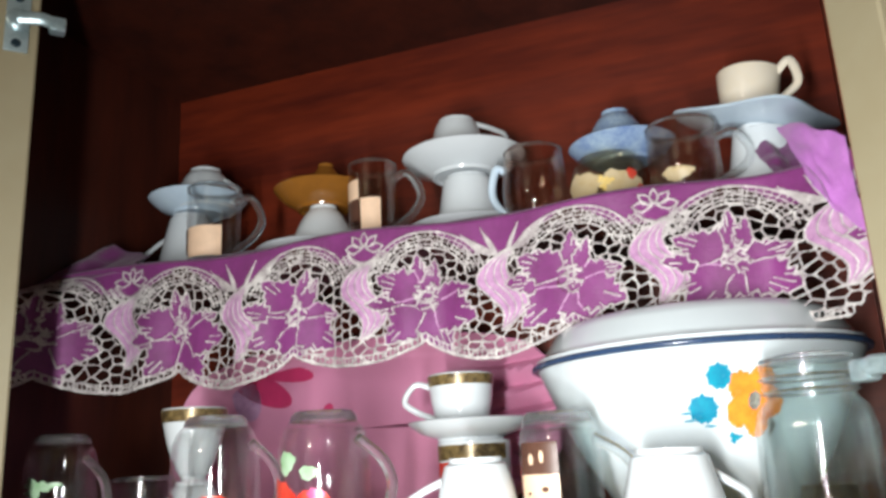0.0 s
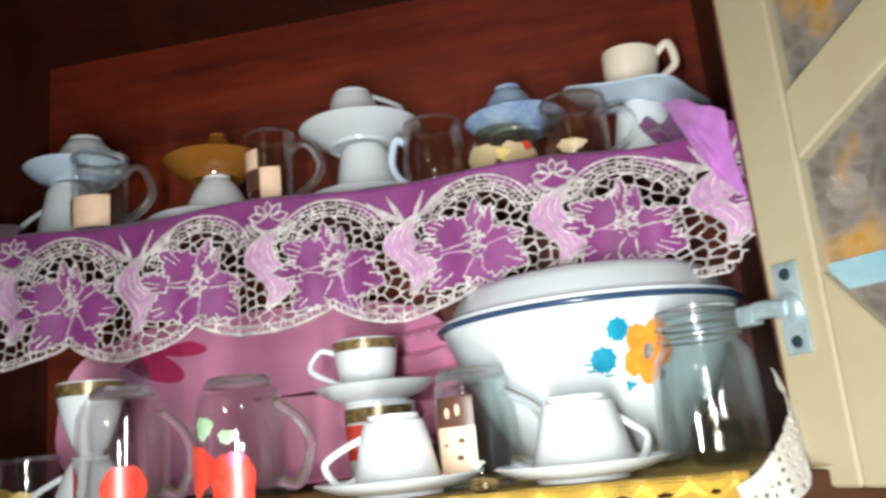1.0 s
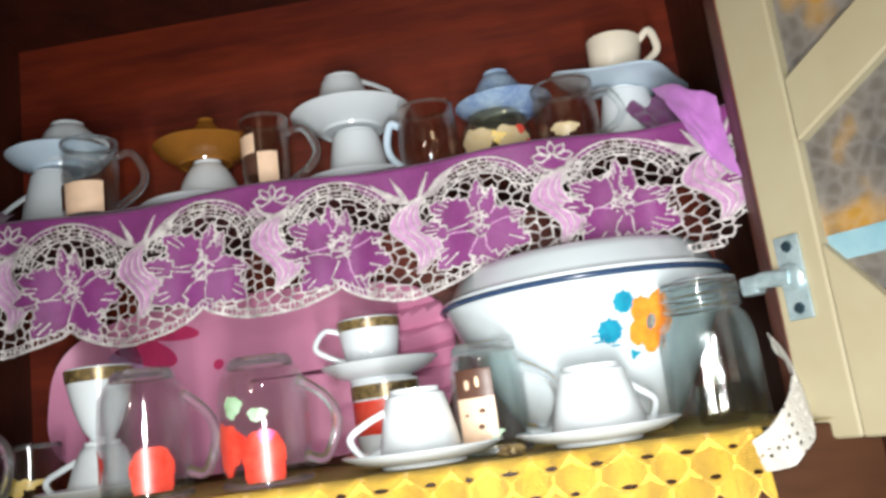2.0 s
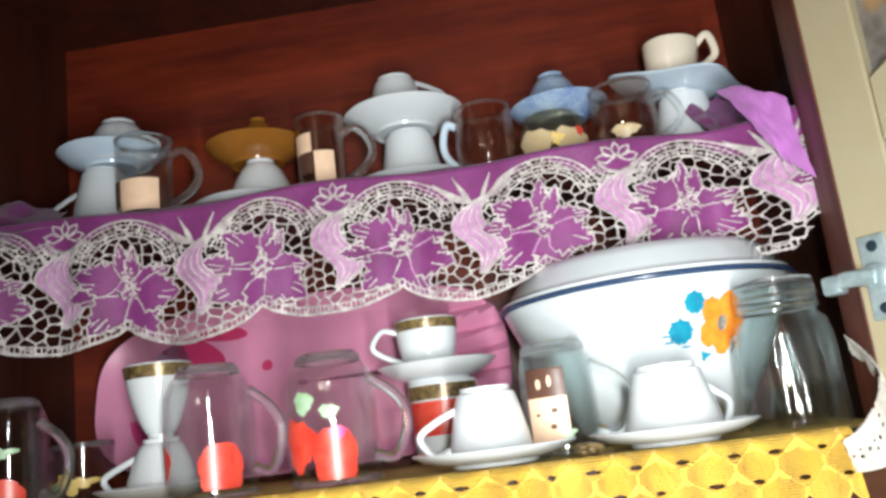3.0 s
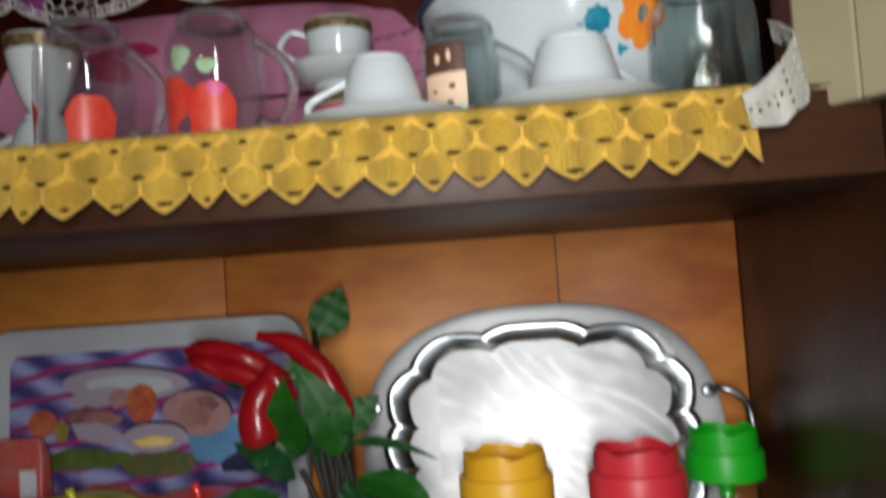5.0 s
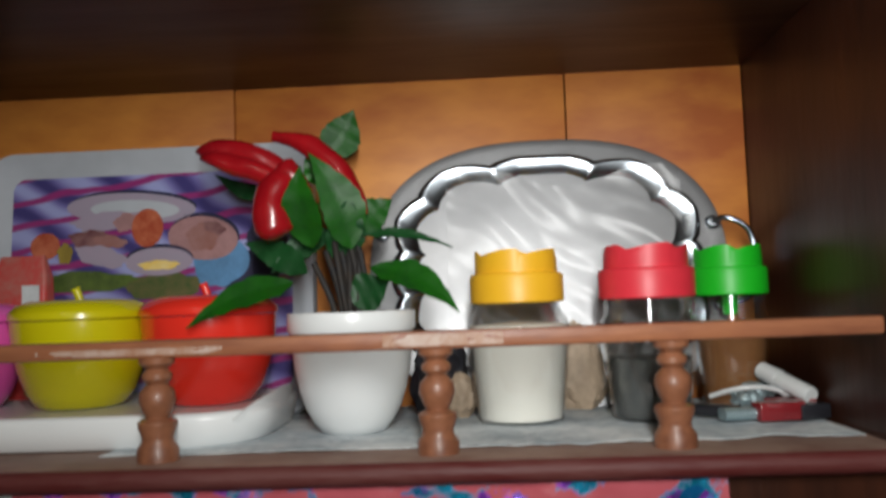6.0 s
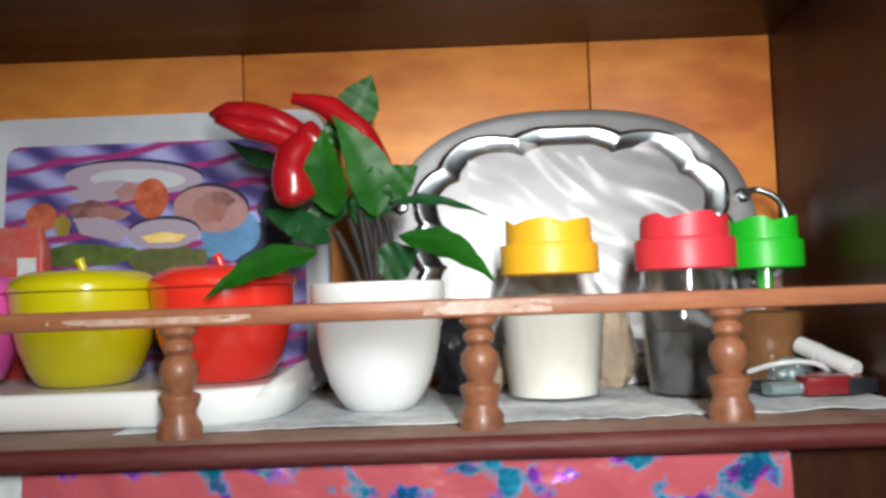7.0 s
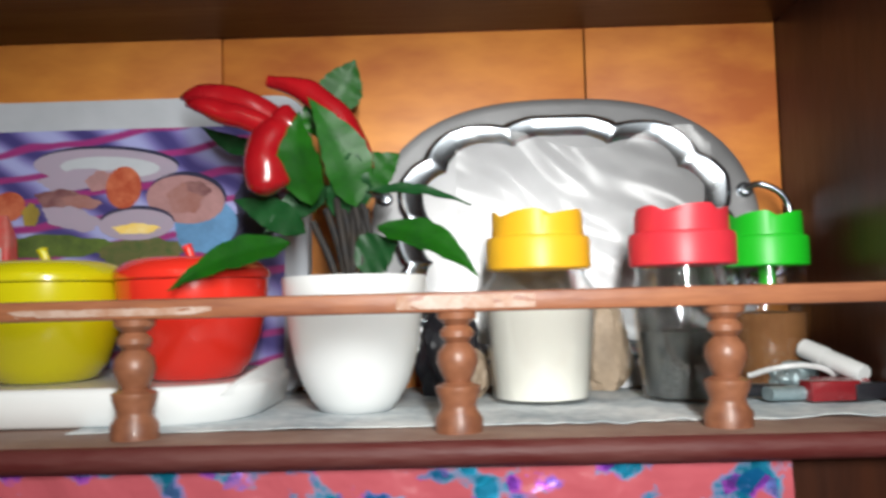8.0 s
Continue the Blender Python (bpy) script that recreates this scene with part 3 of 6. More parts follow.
def handle_line(r0, z0, r1, z1, out, lift=0.0):
    """Side view of a handle in the xz plane from (r0, z0) at the top to (r1, z1) below."""
    return spline([(r0 - 0.003, 0, z0), (r0 + out * 0.55, 0, z0 + 0.004 + lift), (r0 + out, 0, (z0 * 0.62 + z1 * 0.38)), (r1 + out * 0.72, 0, z1 * 0.72 + z0 * 0.28), (r1 - 0.003, 0, z1)], 5)


def cup(at, mouth, foot, h, inverted=True, handle=180, material=None, label="", rim=None, out=0.02, band=None, tilt=(0, 0), name="tea_cup", round_side=0.5, handle_r=0.0032, ends=(8, 2), lift=0.0):
    material = material or PORCELAIN
    c = tagged(empty(name, at), label or "white porcelain tea cup standing upside down", "cup")
    flip = Matrix.Translation((0, 0, h)) @ pose(0, 0, 0, 180) if inverted else Matrix()
    c.matrix_world = pose(at[0], at[1], at[2], tilt[0], tilt[1], 0) @ flip @ pose(0, 0, 0, 0, 0, -handle if inverted else handle)
    side = []
    for i in range(11):
        t = i / 10
        k = (1 - round_side) * t + round_side * math.sin(t * math.pi / 2) ** 0.8
        side.append((foot + (mouth - foot) * k, 0.006 + (h - 0.006) * t))
    outer = [(foot * 0.80, 0.0), (foot * 0.86, 0.0), (foot * 0.86, 0.004), *side]
    part("body", lathe(shell(outer, 0.0024, 0.008), 48), material, c)
    if out:
        (rt, zt), (rb, zb) = side[ends[0]], side[ends[1]]
        part("handle", tube(handle_line(rt, zt, rb, zb, out, lift), handle_r, 10, flat=0.75), material, c)
    if band:
        r8, r10 = side[8], side[10]
        part("rim_band", lathe([(r8[0] + 0.0005, r8[1]), (r10[0] + 0.0006, r10[1] - 0.001), (r10[0] + 0.0002, r10[1] - 0.0008), (r8[0] + 0.0001, r8[1])], 48), band, c, "black and gold patterned rim")
    return c


def saucer(at, r, h=0.016, material=None, label="", tilt=(0, 0), name="saucer"):
    material = material or PORCELAIN
    s = tagged(empty(name, at), label or "plain white porcelain saucer", "saucer")
    s.matrix_world = pose(at[0], at[1], at[2], *tilt)
    f = r * 0.52
    prof = [(0, 0.002), (f - 0.004, 0.002), (f - 0.003, 0), (f, 0), (f + 0.001, 0.003), (r * 0.78, h * 0.42), (r * 0.93, h * 0.78), (r, h), (r - 0.0012, h + 0.0012), (r * 0.92, h * 0.95), (r * 0.76, h * 0.62), (f, 0.0055), (f - 0.006, 0.0048), (0, 0.0048)]
    part("dish", lathe(prof, 56), material, s)
    part("foot_ring", lathe([(f - 0.0032, 0.0018), (f - 0.0028, -0.0004), (f - 0.0008, -0.0004), (f - 0.0004, 0.0018)], 40), material, s)
    return s


def mug_profile(r_mouth, r_mid, r_base, h):
    """Outer wall of a glass mug from its foot up."""
    return [(r_base * 0.8, 0), (r_base * 0.93, 0.001), (r_base, 0.004), (r_base + (r_mid - r_base) * 0.55, 0.012), (r_base + (r_mid - r_base) * 0.9, 0.024), (r_mid, h * 0.42), (r_mid * 0.4 + r_mouth * 0.6, h * 0.75), (r_mouth, h)]


def glass_mug(at, r_mouth, r_mid, r_base, h, handle=0, inverted=True, material=None, label="", out=0.026, prints=(), handle_mat=None, handle_r=0.0046):
    """prints: (material, middle angle, half angle, low, high, outline), heights above the shelf and angles as it stands."""
    material = material or GLASS
    g = tagged(empty("glass_mug", at), label, "mug")
    prof = mug_profile(r_mouth, r_mid, r_base, h)
    pts = shell(prof, 0.0028, 0.009)
    place = (lambda z: h - z) if inverted else (lambda z: z)
    part("body", lathe([(r, place(z)) for r, z in pts], 56), material, g)
    if out:
        line = handle_line(r_mid * 0.98, h * 0.80, r_mid * 0.97, h * 0.2, out)
        bm = tube([(p.x, p.y, place(p.z)) for p in line], handle_r, 12, flat=1.25)
        bmesh.ops.rotate(bm, verts=bm.verts, cent=(0, 0, 0), matrix=Matrix.Rotation(radians(handle), 3, "Z"))
        part("handle", bm, handle_mat or (GLASS_SOLID if material in (GLASS, GLASS_SMOKE, GLASS_TINT) else material), g)
    if material in (GLASS, GLASS_TINT, GLASS_SMOKE):
        ring = [(r_base * 0.70, 0.0012), (r_base * 0.74, -0.0026), (r_base * 0.90, -0.0030), (r_base * 1.02, 0.0010), (r_base * 1.06, 0.0060), (r_base * 0.98, 0.0045), (r_base * 0.86, 0.0010), (r_base * 0.70, 0.0012)]
        part("base_ring", lathe([(r, place(z)) for r, z in ring], 48), GLASS_SOLID, g, "thick glass bottom ring")
        lip = [(r_mouth - 0.0032, h - 0.0016), (r_mouth - 0.0015, h + 0.0012), (r_mouth + 0.0006, h - 0.0006), (r_mouth + 0.0004, h - 0.0040), (r_mouth - 0.0032, h - 0.0016)]
        part("lip", lathe([(r, place(z) + (0.0012 if inverted else 0)) for r, z in lip], 48), GLASS_SOLID, g, "rounded glass lip")
    rs, zs = [p[0] for p in prof], [p[1] for p in prof]
    for m, mid, half, low, high, outline in prints:
        def radius_at(v, low=low, high=high):
            z = low + (high - low) * (v + 1) / 2
            return float(np.interp(place(z), zs, rs)), z
        part("print", patch(outline, radius_at, (radians(mid), radians(half)), 0.0005), m, g)
    return g


FULL = lambda u, v: True
DISC = lambda u, v: u * u + v * v < 1
BLOB = lambda u, v: math.hypot(u, v) < 0.82 + 0.09 * math.sin(3 * math.atan2(v, u) + 0.6) + 0.06 * math.sin(7 * math.atan2(v, u))
ARCH = lambda u, v: v < 0.75 - 0.9 * abs(u) ** 3 and abs(u) < 0.95 - 0.15 * max(0, -v)
LEAFY = lambda u, v: math.hypot(u, v) < 0.62 + 0.2 * math.sin(3 * math.atan2(v, u) + 1) + 0.14 * math.sin(7 * math.atan2(v, u))

LO = SHELF_LOW + 0.002
# lower shelf, from the hinge side of the closed end towards the open right door
glass_mug((-0.532, 0.105, LO), 0.039, 0.037, 0.028, 0.112, 0, label="clear glass mug upside down with red and green print", prints=(
    (RED_PRINT, -75, 42, 0.006, 0.045, ARCH), (GREEN_PRINT, -80, 40, 0.050, 0.075, LEAFY)))
g = glass_mug((-0.518, 0.215, LO), 0.033, 0.031, 0.027, 0.068, 0, False, out=0, label="small clear tumbler with yellow print", prints=((YELLOW_PRINT, -80, 60, 0.012, 0.04, LEAFY), (GREEN_PRINT, -120, 25, 0.012, 0.03, BLOB)))
g["category"] = "glass"
saucer((-0.400, 0.152, LO), 0.066)
cup((-0.398, 0.15, LO + 0.005), 0.038, 0.021, 0.056, True, 190, out=0.022, label="white porcelain cup upside down on a saucer")
cup((-0.398, 0.15, LO + 0.0615), 0.034, 0.015, 0.073, False, 40, out=0, band=GOLD_RIM, label="tall white cup with black and gold rim on another cup", round_side=0.75)
glass_mug((-0.317, 0.075, LO), 0.0405, 0.0415, 0.028, 0.116, 5, label="clear glass mug upside down with red tulip print", out=0.025, prints=(
    (RED_PRINT, -58, 30, 0.008, 0.054, ARCH), (RED_PRINT, -150, 26, 0.012, 0.056, BLOB)))
glass_mug((-0.204, 0.078, LO), 0.0405, 0.0415, 0.029, 0.113, -8, label="clear glass mug upside down with red flower print", out=0.030, prints=(
    (RED_PRINT, -124, 29, 0.010, 0.064, BLOB), (RED_PRINT, -76, 29, 0.005, 0.056, ARCH), (PINK_PRINT, -72, 12, 0.036, 0.052, BLOB), (GREEN_PRINT, -112, 16, 0.060, 0.084, BLOB), (GREEN_PRINT, -80, 14, 0.056, 0.070, BLOB)))
glass_mug((-0.118, 0.245, LO), 0.038, 0.037, 0.033, 0.086, 60, False, PORCELAIN, "white mug with red strawberry print and dark rim", out=0.0, prints=(
    (RED_PRINT, -100, 60, 0.03, 0.066, FULL), (GOLD_RIM, -100, 85, 0.068, 0.083, FULL), (GREEN_PRINT, -70, 30, 0.008, 0.028, LEAFY)))
saucer((-0.121, 0.245, LO + 0.087), 0.066, 0.02)
cup((-0.129, 0.245, LO + 0.092), 0.035, 0.025, 0.064, False, 195, out=0.027, band=GOLD_RIM, label="white porcelain cup with black and gold rim on a saucer", round_side=0.8)
saucer((-0.062, 0.083, LO), 0.074, 0.014, label="white porcelain saucer on the yellow crochet cloth")
cup((-0.064, 0.085, LO + 0.005), 0.0385, 0.0265, 0.063, True, 188, out=0.026, label="white porcelain cup upside down on a saucer", round_side=0.35)
glass_mug((0.002, 0.115, LO), 0.0345, 0.0345, 0.029, 0.100, -4, material=GLASS_TINT, label="greenish glass mug upside down with a brown and peach label", out=0.031, prints=(
    (SKIN_LABEL, -112, 32, 0.012, 0.052, FULL), (BROWN_LABEL, -112, 32, 0.052, 0.078, FULL), (GREEN_PRINT, -84, 14, 0.010, 0.028, LEAFY)))
saucer((0.094, 0.073, LO), 0.073, 0.014, label="white porcelain saucer on the yellow crochet cloth")
cup((0.096, 0.075, LO + 0.005), 0.0450, 0.0295, 0.062, True, 20, out=0.016, label="white porcelain cup upside down on a saucer", round_side=-0.1)


def face_marks(at, r):
    """Small brown dashes printed on the label of the mug."""
    m = tagged(empty("label_marks", at), "small brown printed marks on a glass mug label", "print")
    for a, z, w, h in ((-100, 0.040, 0.0030, 0.0022), (-126, 0.037, 0.0020, 0.0014), (-104, 0.026, 0.0030, 0.0022), (-120, 0.064, 0.0026, 0.0045), (-103, 0.066, 0.0020, 0.0050)):
        bm = patch(DISC, lambda v, z=z, h=h: (r, z + h * v), (radians(a), w / r), 0.001, 5)
        part("mark", bm, SKIN_LABEL if z > 0.05 else BROWN_LABEL, m)
    return m


marks = face_marks((0.002, 0.115, LO), 0.0346)


# enamel basin with its lid
def basin(at):
    b = tagged(empty("enamel_basin", at), "white enamel basin with navy rim and painted flowers", "basin")
    wall = [(0.070, 0), (0.078, 0.002), (0.084, 0.010), (0.098, 0.034), (0.116, 0.064), (0.131, 0.095), (0.144, 0.125), (0.150, 0.140), (0.153, 0.147)]
    part("bowl", lathe(shell(wall, 0.003, 0.004), 80), ENAMEL, b)
    rim = bmesh.new()
    n = 80
    pts = [(0.1565 * math.cos(2 * math.pi * i / n), 0.1565 * math.sin(2 * math.pi * i / n), 0.1495) for i in range(n)]
    rings = []
    for x, y, z in pts:
        d = Vector((x, y, 0)).normalized()
        rings.append([rim.verts.new(Vector((x, y, z)) + 0.0028 * (math.cos(a) * d + math.sin(a) * Vector((0, 0, 1)))) for a in (2 * math.pi * k / 10 for k in range(10))])
    for i in range(n):
        for k in range(10):
            rim.faces.new((rings[i][k], rings[(i + 1) % n][k], rings[(i + 1) % n][(k + 1) % 10], rings[i][(k + 1) % 10]))
    bmesh.ops.recalc_face_normals(rim, faces=rim.faces)
    part("rim", rim, ENAMEL_BLUE, b, "navy blue rim")
    lid = [(0.155, 0.1525), (0.1545, 0.156), (0.150, 0.158), (0.146, 0.162), (0.137, 0.178), (0.128, 0.186), (0.112, 0.1905), (0.07, 0.1945), (0, 0.196), (0, 0.193), (0.07, 0.1915), (0.111, 0.1875), (0.126, 0.183), (0.143, 0.162), (0.150, 0.153), (0.155, 0.1525)]
    part("lid", lathe(lid, 80), ENAMEL, b, "domed white enamel lid")
    rs, zs = [p[0] for p in wall], [p[1] for p in wall]

    def spot(name, m, a, z, w, h, outline, lift):
        def radius_at(v):
            return float(np.interp(z + h * v, zs, rs)), z + h * v
        r = float(np.interp(z, zs, rs))
        part(name, patch(outline, radius_at, (radians(a), w / r), lift, 16), m, b)

    petal = lambda u, v: math.hypot(u, v) < 0.70 + 0.28 * abs(math.cos(2.5 * math.atan2(v, u) + 0.3))
    rough = lambda u, v: math.hypot(u, v) < 0.90 + 0.05 * math.sin(9 * math.atan2(v, u)) + 0.04 * math.sin(17 * math.atan2(v, u))
    spot("orange_flower", ORANGE, -68, 0.101, 0.025, 0.030, petal, 0.0005)
    spot("flower_centre", GREY_PRINT, -68, 0.101, 0.0055, 0.008, rough, 0.0011)
    spot("blue_flower", TEAL, -79.5, 0.1215, 0.0108, 0.0112, rough, 0.0005)
    spot("blue_flower", TEAL, -85.5, 0.0965, 0.0128, 0.0125, rough, 0.0005)
    for a, z in ((-91.5, 0.094), (-90.5, 0.088), (-83.5, 0.083)):
        spot("sprig", TEAL, a, z, 0.0050, 0.0009, DISC, 0.0006)
    spot("blue_bud", TEAL, -75, 0.073, 0.007, 0.006, LEAFY, 0.0005)
    spot("sprig", GREY_PRINT, -61, 0.080, 0.004, 0.010, LEAFY, 0.0005)
    return b


basin((0.113, 0.25, LO))

# ribbed glass jar upside down by the hinge
jar = tagged(empty("glass_jar", (0.203, 0.085, LO)), "clear ribbed glass jar standing upside down", "jar")
JAR = [(0.041, 0.0), (0.0425, 0.004), (0.042, 0.03), (0.0415, 0.075), (0.039, 0.090), (0.033, 0.097), (0.0315, 0.100), (0.0345, 0.104), (0.0345, 0.108), (0.0325, 0.111), (0.0345, 0.115), (0.0340, 0.123), (0.028, 0.126), (0, 0.126), (0, 0.123), (0.030, 0.120), (0.029, 0.100), (0.037, 0.088), (0.0388, 0.07), (0.0395, 0.004), (0.041, 0.0)]
bm = lathe(JAR, 64)
for v in bm.verts:
    if v.co.z < 0.085 and v.co.xy.length > 0.0401:
        a = math.atan2(v.co.y, v.co.x)
        k = 1 + 0.028 * math.cos(12 * a)
        v.co.x, v.co.y = v.co.x * k, v.co.y * k
part("body", bm, GLASS_TINT, jar)
for z in (0.1025, 0.113):
    part("neck_thread", lathe([(0.0335, z - 0.0014), (0.0362, z), (0.0335, z + 0.0014), (0.0325, z)], 48), GLASS_SOLID, jar)
part("base_disc", lathe([(0, 0.1262), (0.030, 0.1262), (0.033, 0.1245), (0.0335, 0.1275), (0.028, 0.1295), (0, 0.1285)], 48), GLASS_SOLID, jar, "thick glass base")
bm = lathe([(0, 0.003), (0.018, 0.003), (0.022, 0.014), (0.018, 0.034), (0.0195, 0.035), (0.0238, 0.014), (0.020, 0.001), (0, 0.001)], 32)
inner = tagged(part("small_glass", bm, GLASS_AMBER), "small yellowish glass under the upturned jar", "glass")
inner.location = (0.206, 0.088, LO)


# pink plastic platter leaning on the back
def platter(u, v):
    a, k = 2 * math.pi * u, v
    c, s = math.cos(a), math.sin(a)
    x = 0.262 * math.copysign(abs(c) ** 0.62, c) * k
    z = 0.112 * math.copysign(abs(s) ** 0.66, s) * k
    y = 0.0
    if k > 0.78:
        y -= 0.020 * ((k - 0.78) / 0.22) ** 1.5
    if c > 0.55 and k > 0.55:
        y -= 0.008 * math.cos(z * 230) * min(1, (c - 0.55) * 4)
    return (x, y, z)


bm = sheet(platter, 120, 26, 0.003)
bmesh.ops.remove_doubles(bm, verts=bm.verts, dist=0.0002)
pl = tagged(empty("plastic_platter", (-0.302, 0.355, LO + 0.112)), "pink plastic oval platter leaning on the cupboard back", "platter")
pl.matrix_world = pose(-0.302, 0.352, LO + 0.113, -12)
part("dish", bm, PINK_PLASTIC, pl)
for x, z, w, h, turn, m in ((-0.15, 0.062, 0.055, 0.018, 25, MAGENTA), (-0.235, 0.01, 0.012, 0.03, 10, MAGENTA), (-0.17, 0.05, 0.02, 0.034, -30, LEAF_LACE), (-0.045, 0.028, 0.007, 0.007, 0, MAGENTA), (-0.215, -0.04, 0.02, 0.014, 40, PINK_PRINT), (-0.12, 0.082, 0.05, 0.012, 10, MAGENTA)):
    f = bmesh.new()
    bmesh.ops.create_circle(f, cap_ends=True, segments=20, radius=1, matrix=pose(x, -0.0042 if abs(x) < 0.2 else -0.007, z, 90, turn) @ Matrix.Diagonal((w, h, 1, 1)))
    part("print", f, m, pl)

UP = SHELF_UP + 0.003
# upper shelf stacks
saucer((-0.532, 0.30, UP), 0.066, 0.014, label="white porcelain saucer on purple cloth")
cup((-0.527, 0.30, UP + 0.005), 0.044, 0.026, 0.094, True, 185, out=0.034, label="tall white cup upside down on the purple cloth", round_side=0.1)
saucer((-0.517, 0.305, UP + 0.100), 0.066, 0.022, PORC_BLUE, "pale blue saucer on an upturned cup")
cup((-0.506, 0.305, UP + 0.105), 0.041, 0.024, 0.058, True, 0, out=0.012, label="white cup upside down on a pale saucer", round_side=1.0)
glass_mug((-0.444, 0.24, UP), 0.033, 0.0325, 0.031, 0.106, 10, material=GLASS, label="clear glass mug with a peach label", inverted=False, out=0.032, prints=(
    (SKIN_LABEL, -80, 42, 0.012, 0.050, FULL), (BROWN_LABEL, -140, 18, 0.02, 0.05, FULL)))
saucer((-0.327, 0.295, UP), 0.078, 0.020, label="white porcelain saucer on purple cloth")
cup((-0.318, 0.295, UP + 0.005), 0.043, 0.02, 0.072, True, 90, out=0, label="white bowl-shaped cup upside down on a saucer", round_side=1.0)
saucer((-0.326, 0.31, UP + 0.078), 0.064, 0.027, AMBER, "amber brown glass saucer on an upturned cup")
cup((-0.322, 0.31, UP + 0.084), 0.036, 0.012, 0.056, True, 0, AMBER, "amber brown glass cup upside down", out=0.0, round_side=0.4)
glass_mug((-0.230, 0.255, UP), 0.029, 0.0285, 0.027, 0.104, 0, material=GLASS_SMOKE, label="brownish glass mug with brown and peach labels", inverted=False, out=0.034, handle_mat=GLASS_SOLID, prints=(
    (SKIN_LABEL, -130, 30, 0.056, 0.080, FULL), (BROWN_LABEL, -130, 30, 0.03, 0.056, FULL), (SKIN_LABEL, -72, 24, 0.012, 0.056, FULL)))
saucer((-0.131, 0.315, UP), 0.078, 0.024, label="white porcelain saucer on purple cloth")
cup((-0.130, 0.315, UP + 0.005), 0.043, 0.030, 0.086, True, 120, out=0.0, label="white cup upside down in a stack", round_side=0.1)
saucer((-0.133, 0.315, UP + 0.092), 0.076, 0.025, label="white saucer resting on an upturned cup")
cup((-0.140, 0.315, UP + 0.099), 0.037, 0.026, 0.068, True, 5, out=0.026, ends=(6, 0), label="small white cup upside down on top of a stack", round_side=0.8)
glass_mug((-0.034, 0.262, UP), 0.033, 0.037, 0.026, 0.088, 180, material=GLASS_SMOKE, label="round brownish glass mug", inverted=False, out=0.014, handle_mat=PORC_BLUE)
glass_mug((0.046, 0.275, UP), 0.047, 0.044, 0.034, 0.070, 0, material=GLASS_AMBER, label="wide yellowish glass cup with flower print", inverted=True, out=0, prints=(
    (RED_PRINT, -50, 9, 0.03, 0.045, BLOB), (TAN_PATCH, -122, 34, 0.006, 0.050, BLOB), (TAN_PATCH, -66, 34, 0.006, 0.046, BLOB), (YELLOW_PRINT, -88, 14, 0.018, 0.040, LEAFY), (RED_PRINT, -36, 10, 0.012, 0.028, BLOB)))
saucer((0.060, 0.305, UP + 0.071), 0.060, 0.022, PORC_FLORAL, "blue marbled porcelain saucer")
cup((0.056, 0.305, UP + 0.077), 0.038, 0.018, 0.058, True, 80, PORC_FLORAL, "blue marbled cup upside down on its saucer", out=0.0, round_side=1.0)
# the tan patch on this mug is a reflection painted on the glass
glass_mug((0.128, 0.25, UP), 0.036, 0.037, 0.030, 0.082, 5, material=GLASS_SMOKE, label="round brownish glass mug with a handle", inverted=False, out=0.030, handle_mat=GLASS_SOLID, prints=((TAN_PATCH, -100, 30, 0.012, 0.030, BLOB),))
cup((0.206, 0.29, UP), 0.042, 0.028, 0.080, True, 90, out=0, label="white cup upside down on purple cloth", round_side=0.0)


def square_plate(at, tilt):
    """Square plate with raised, softly rounded corners."""
    s = tagged(empty("square_plate", at), "pale blue square porcelain plate balanced on a cup", "plate")
    s.matrix_world = pose(*at, *tilt[:2]) @ pose(0, 0, 0, 0, 0, tilt[2])

    def fn(u, v):
        a, k = 2 * math.pi * u, v
        c, q = math.cos(a), math.sin(a)
        n = (abs(c) ** 5 + abs(q) ** 5) ** -0.2
        return (0.071 * k * c * n, 0.071 * k * q * n, 0.024 * max(0, k - 0.45) ** 1.3 * (0.7 + 0.5 * (n - 1) / 0.41))
    bm = sheet(fn, 72, 14, 0.003)
    bmesh.ops.remove_doubles(bm, verts=bm.verts, dist=0.0002)
    part("dish", bm, PORC_BLUE, s)
    return s


square_plate((0.202, 0.297, UP + 0.082), (6, 11, 62))
cup((0.198, 0.292, UP + 0.0885), 0.033, 0.027, 0.056, False, -20, PORC_BEIGE, "beige and white cup on a square plate", out=0.019, tilt=(0, 6), round_side=0.6, handle_r=0.0046, ends=(9, 2), lift=0.007)


# ---- purple cloth with cutwork lace on the upper shelf ----
CELL, DROP = 0.00085, 0.142
U0, U1 = -0.612, 0.272
nu, nv = int((U1 - U0) / CELL), int(DROP / CELL)
gu, gv = np.meshgrid(U0 + (np.arange(nu) + 0.5) * CELL, (np.arange(nv) + 0.5) * CELL, indexing="ij")
lace_white, lace_purple, lace_leaf = (np.zeros((nu, nv), bool) for _ in range(3))


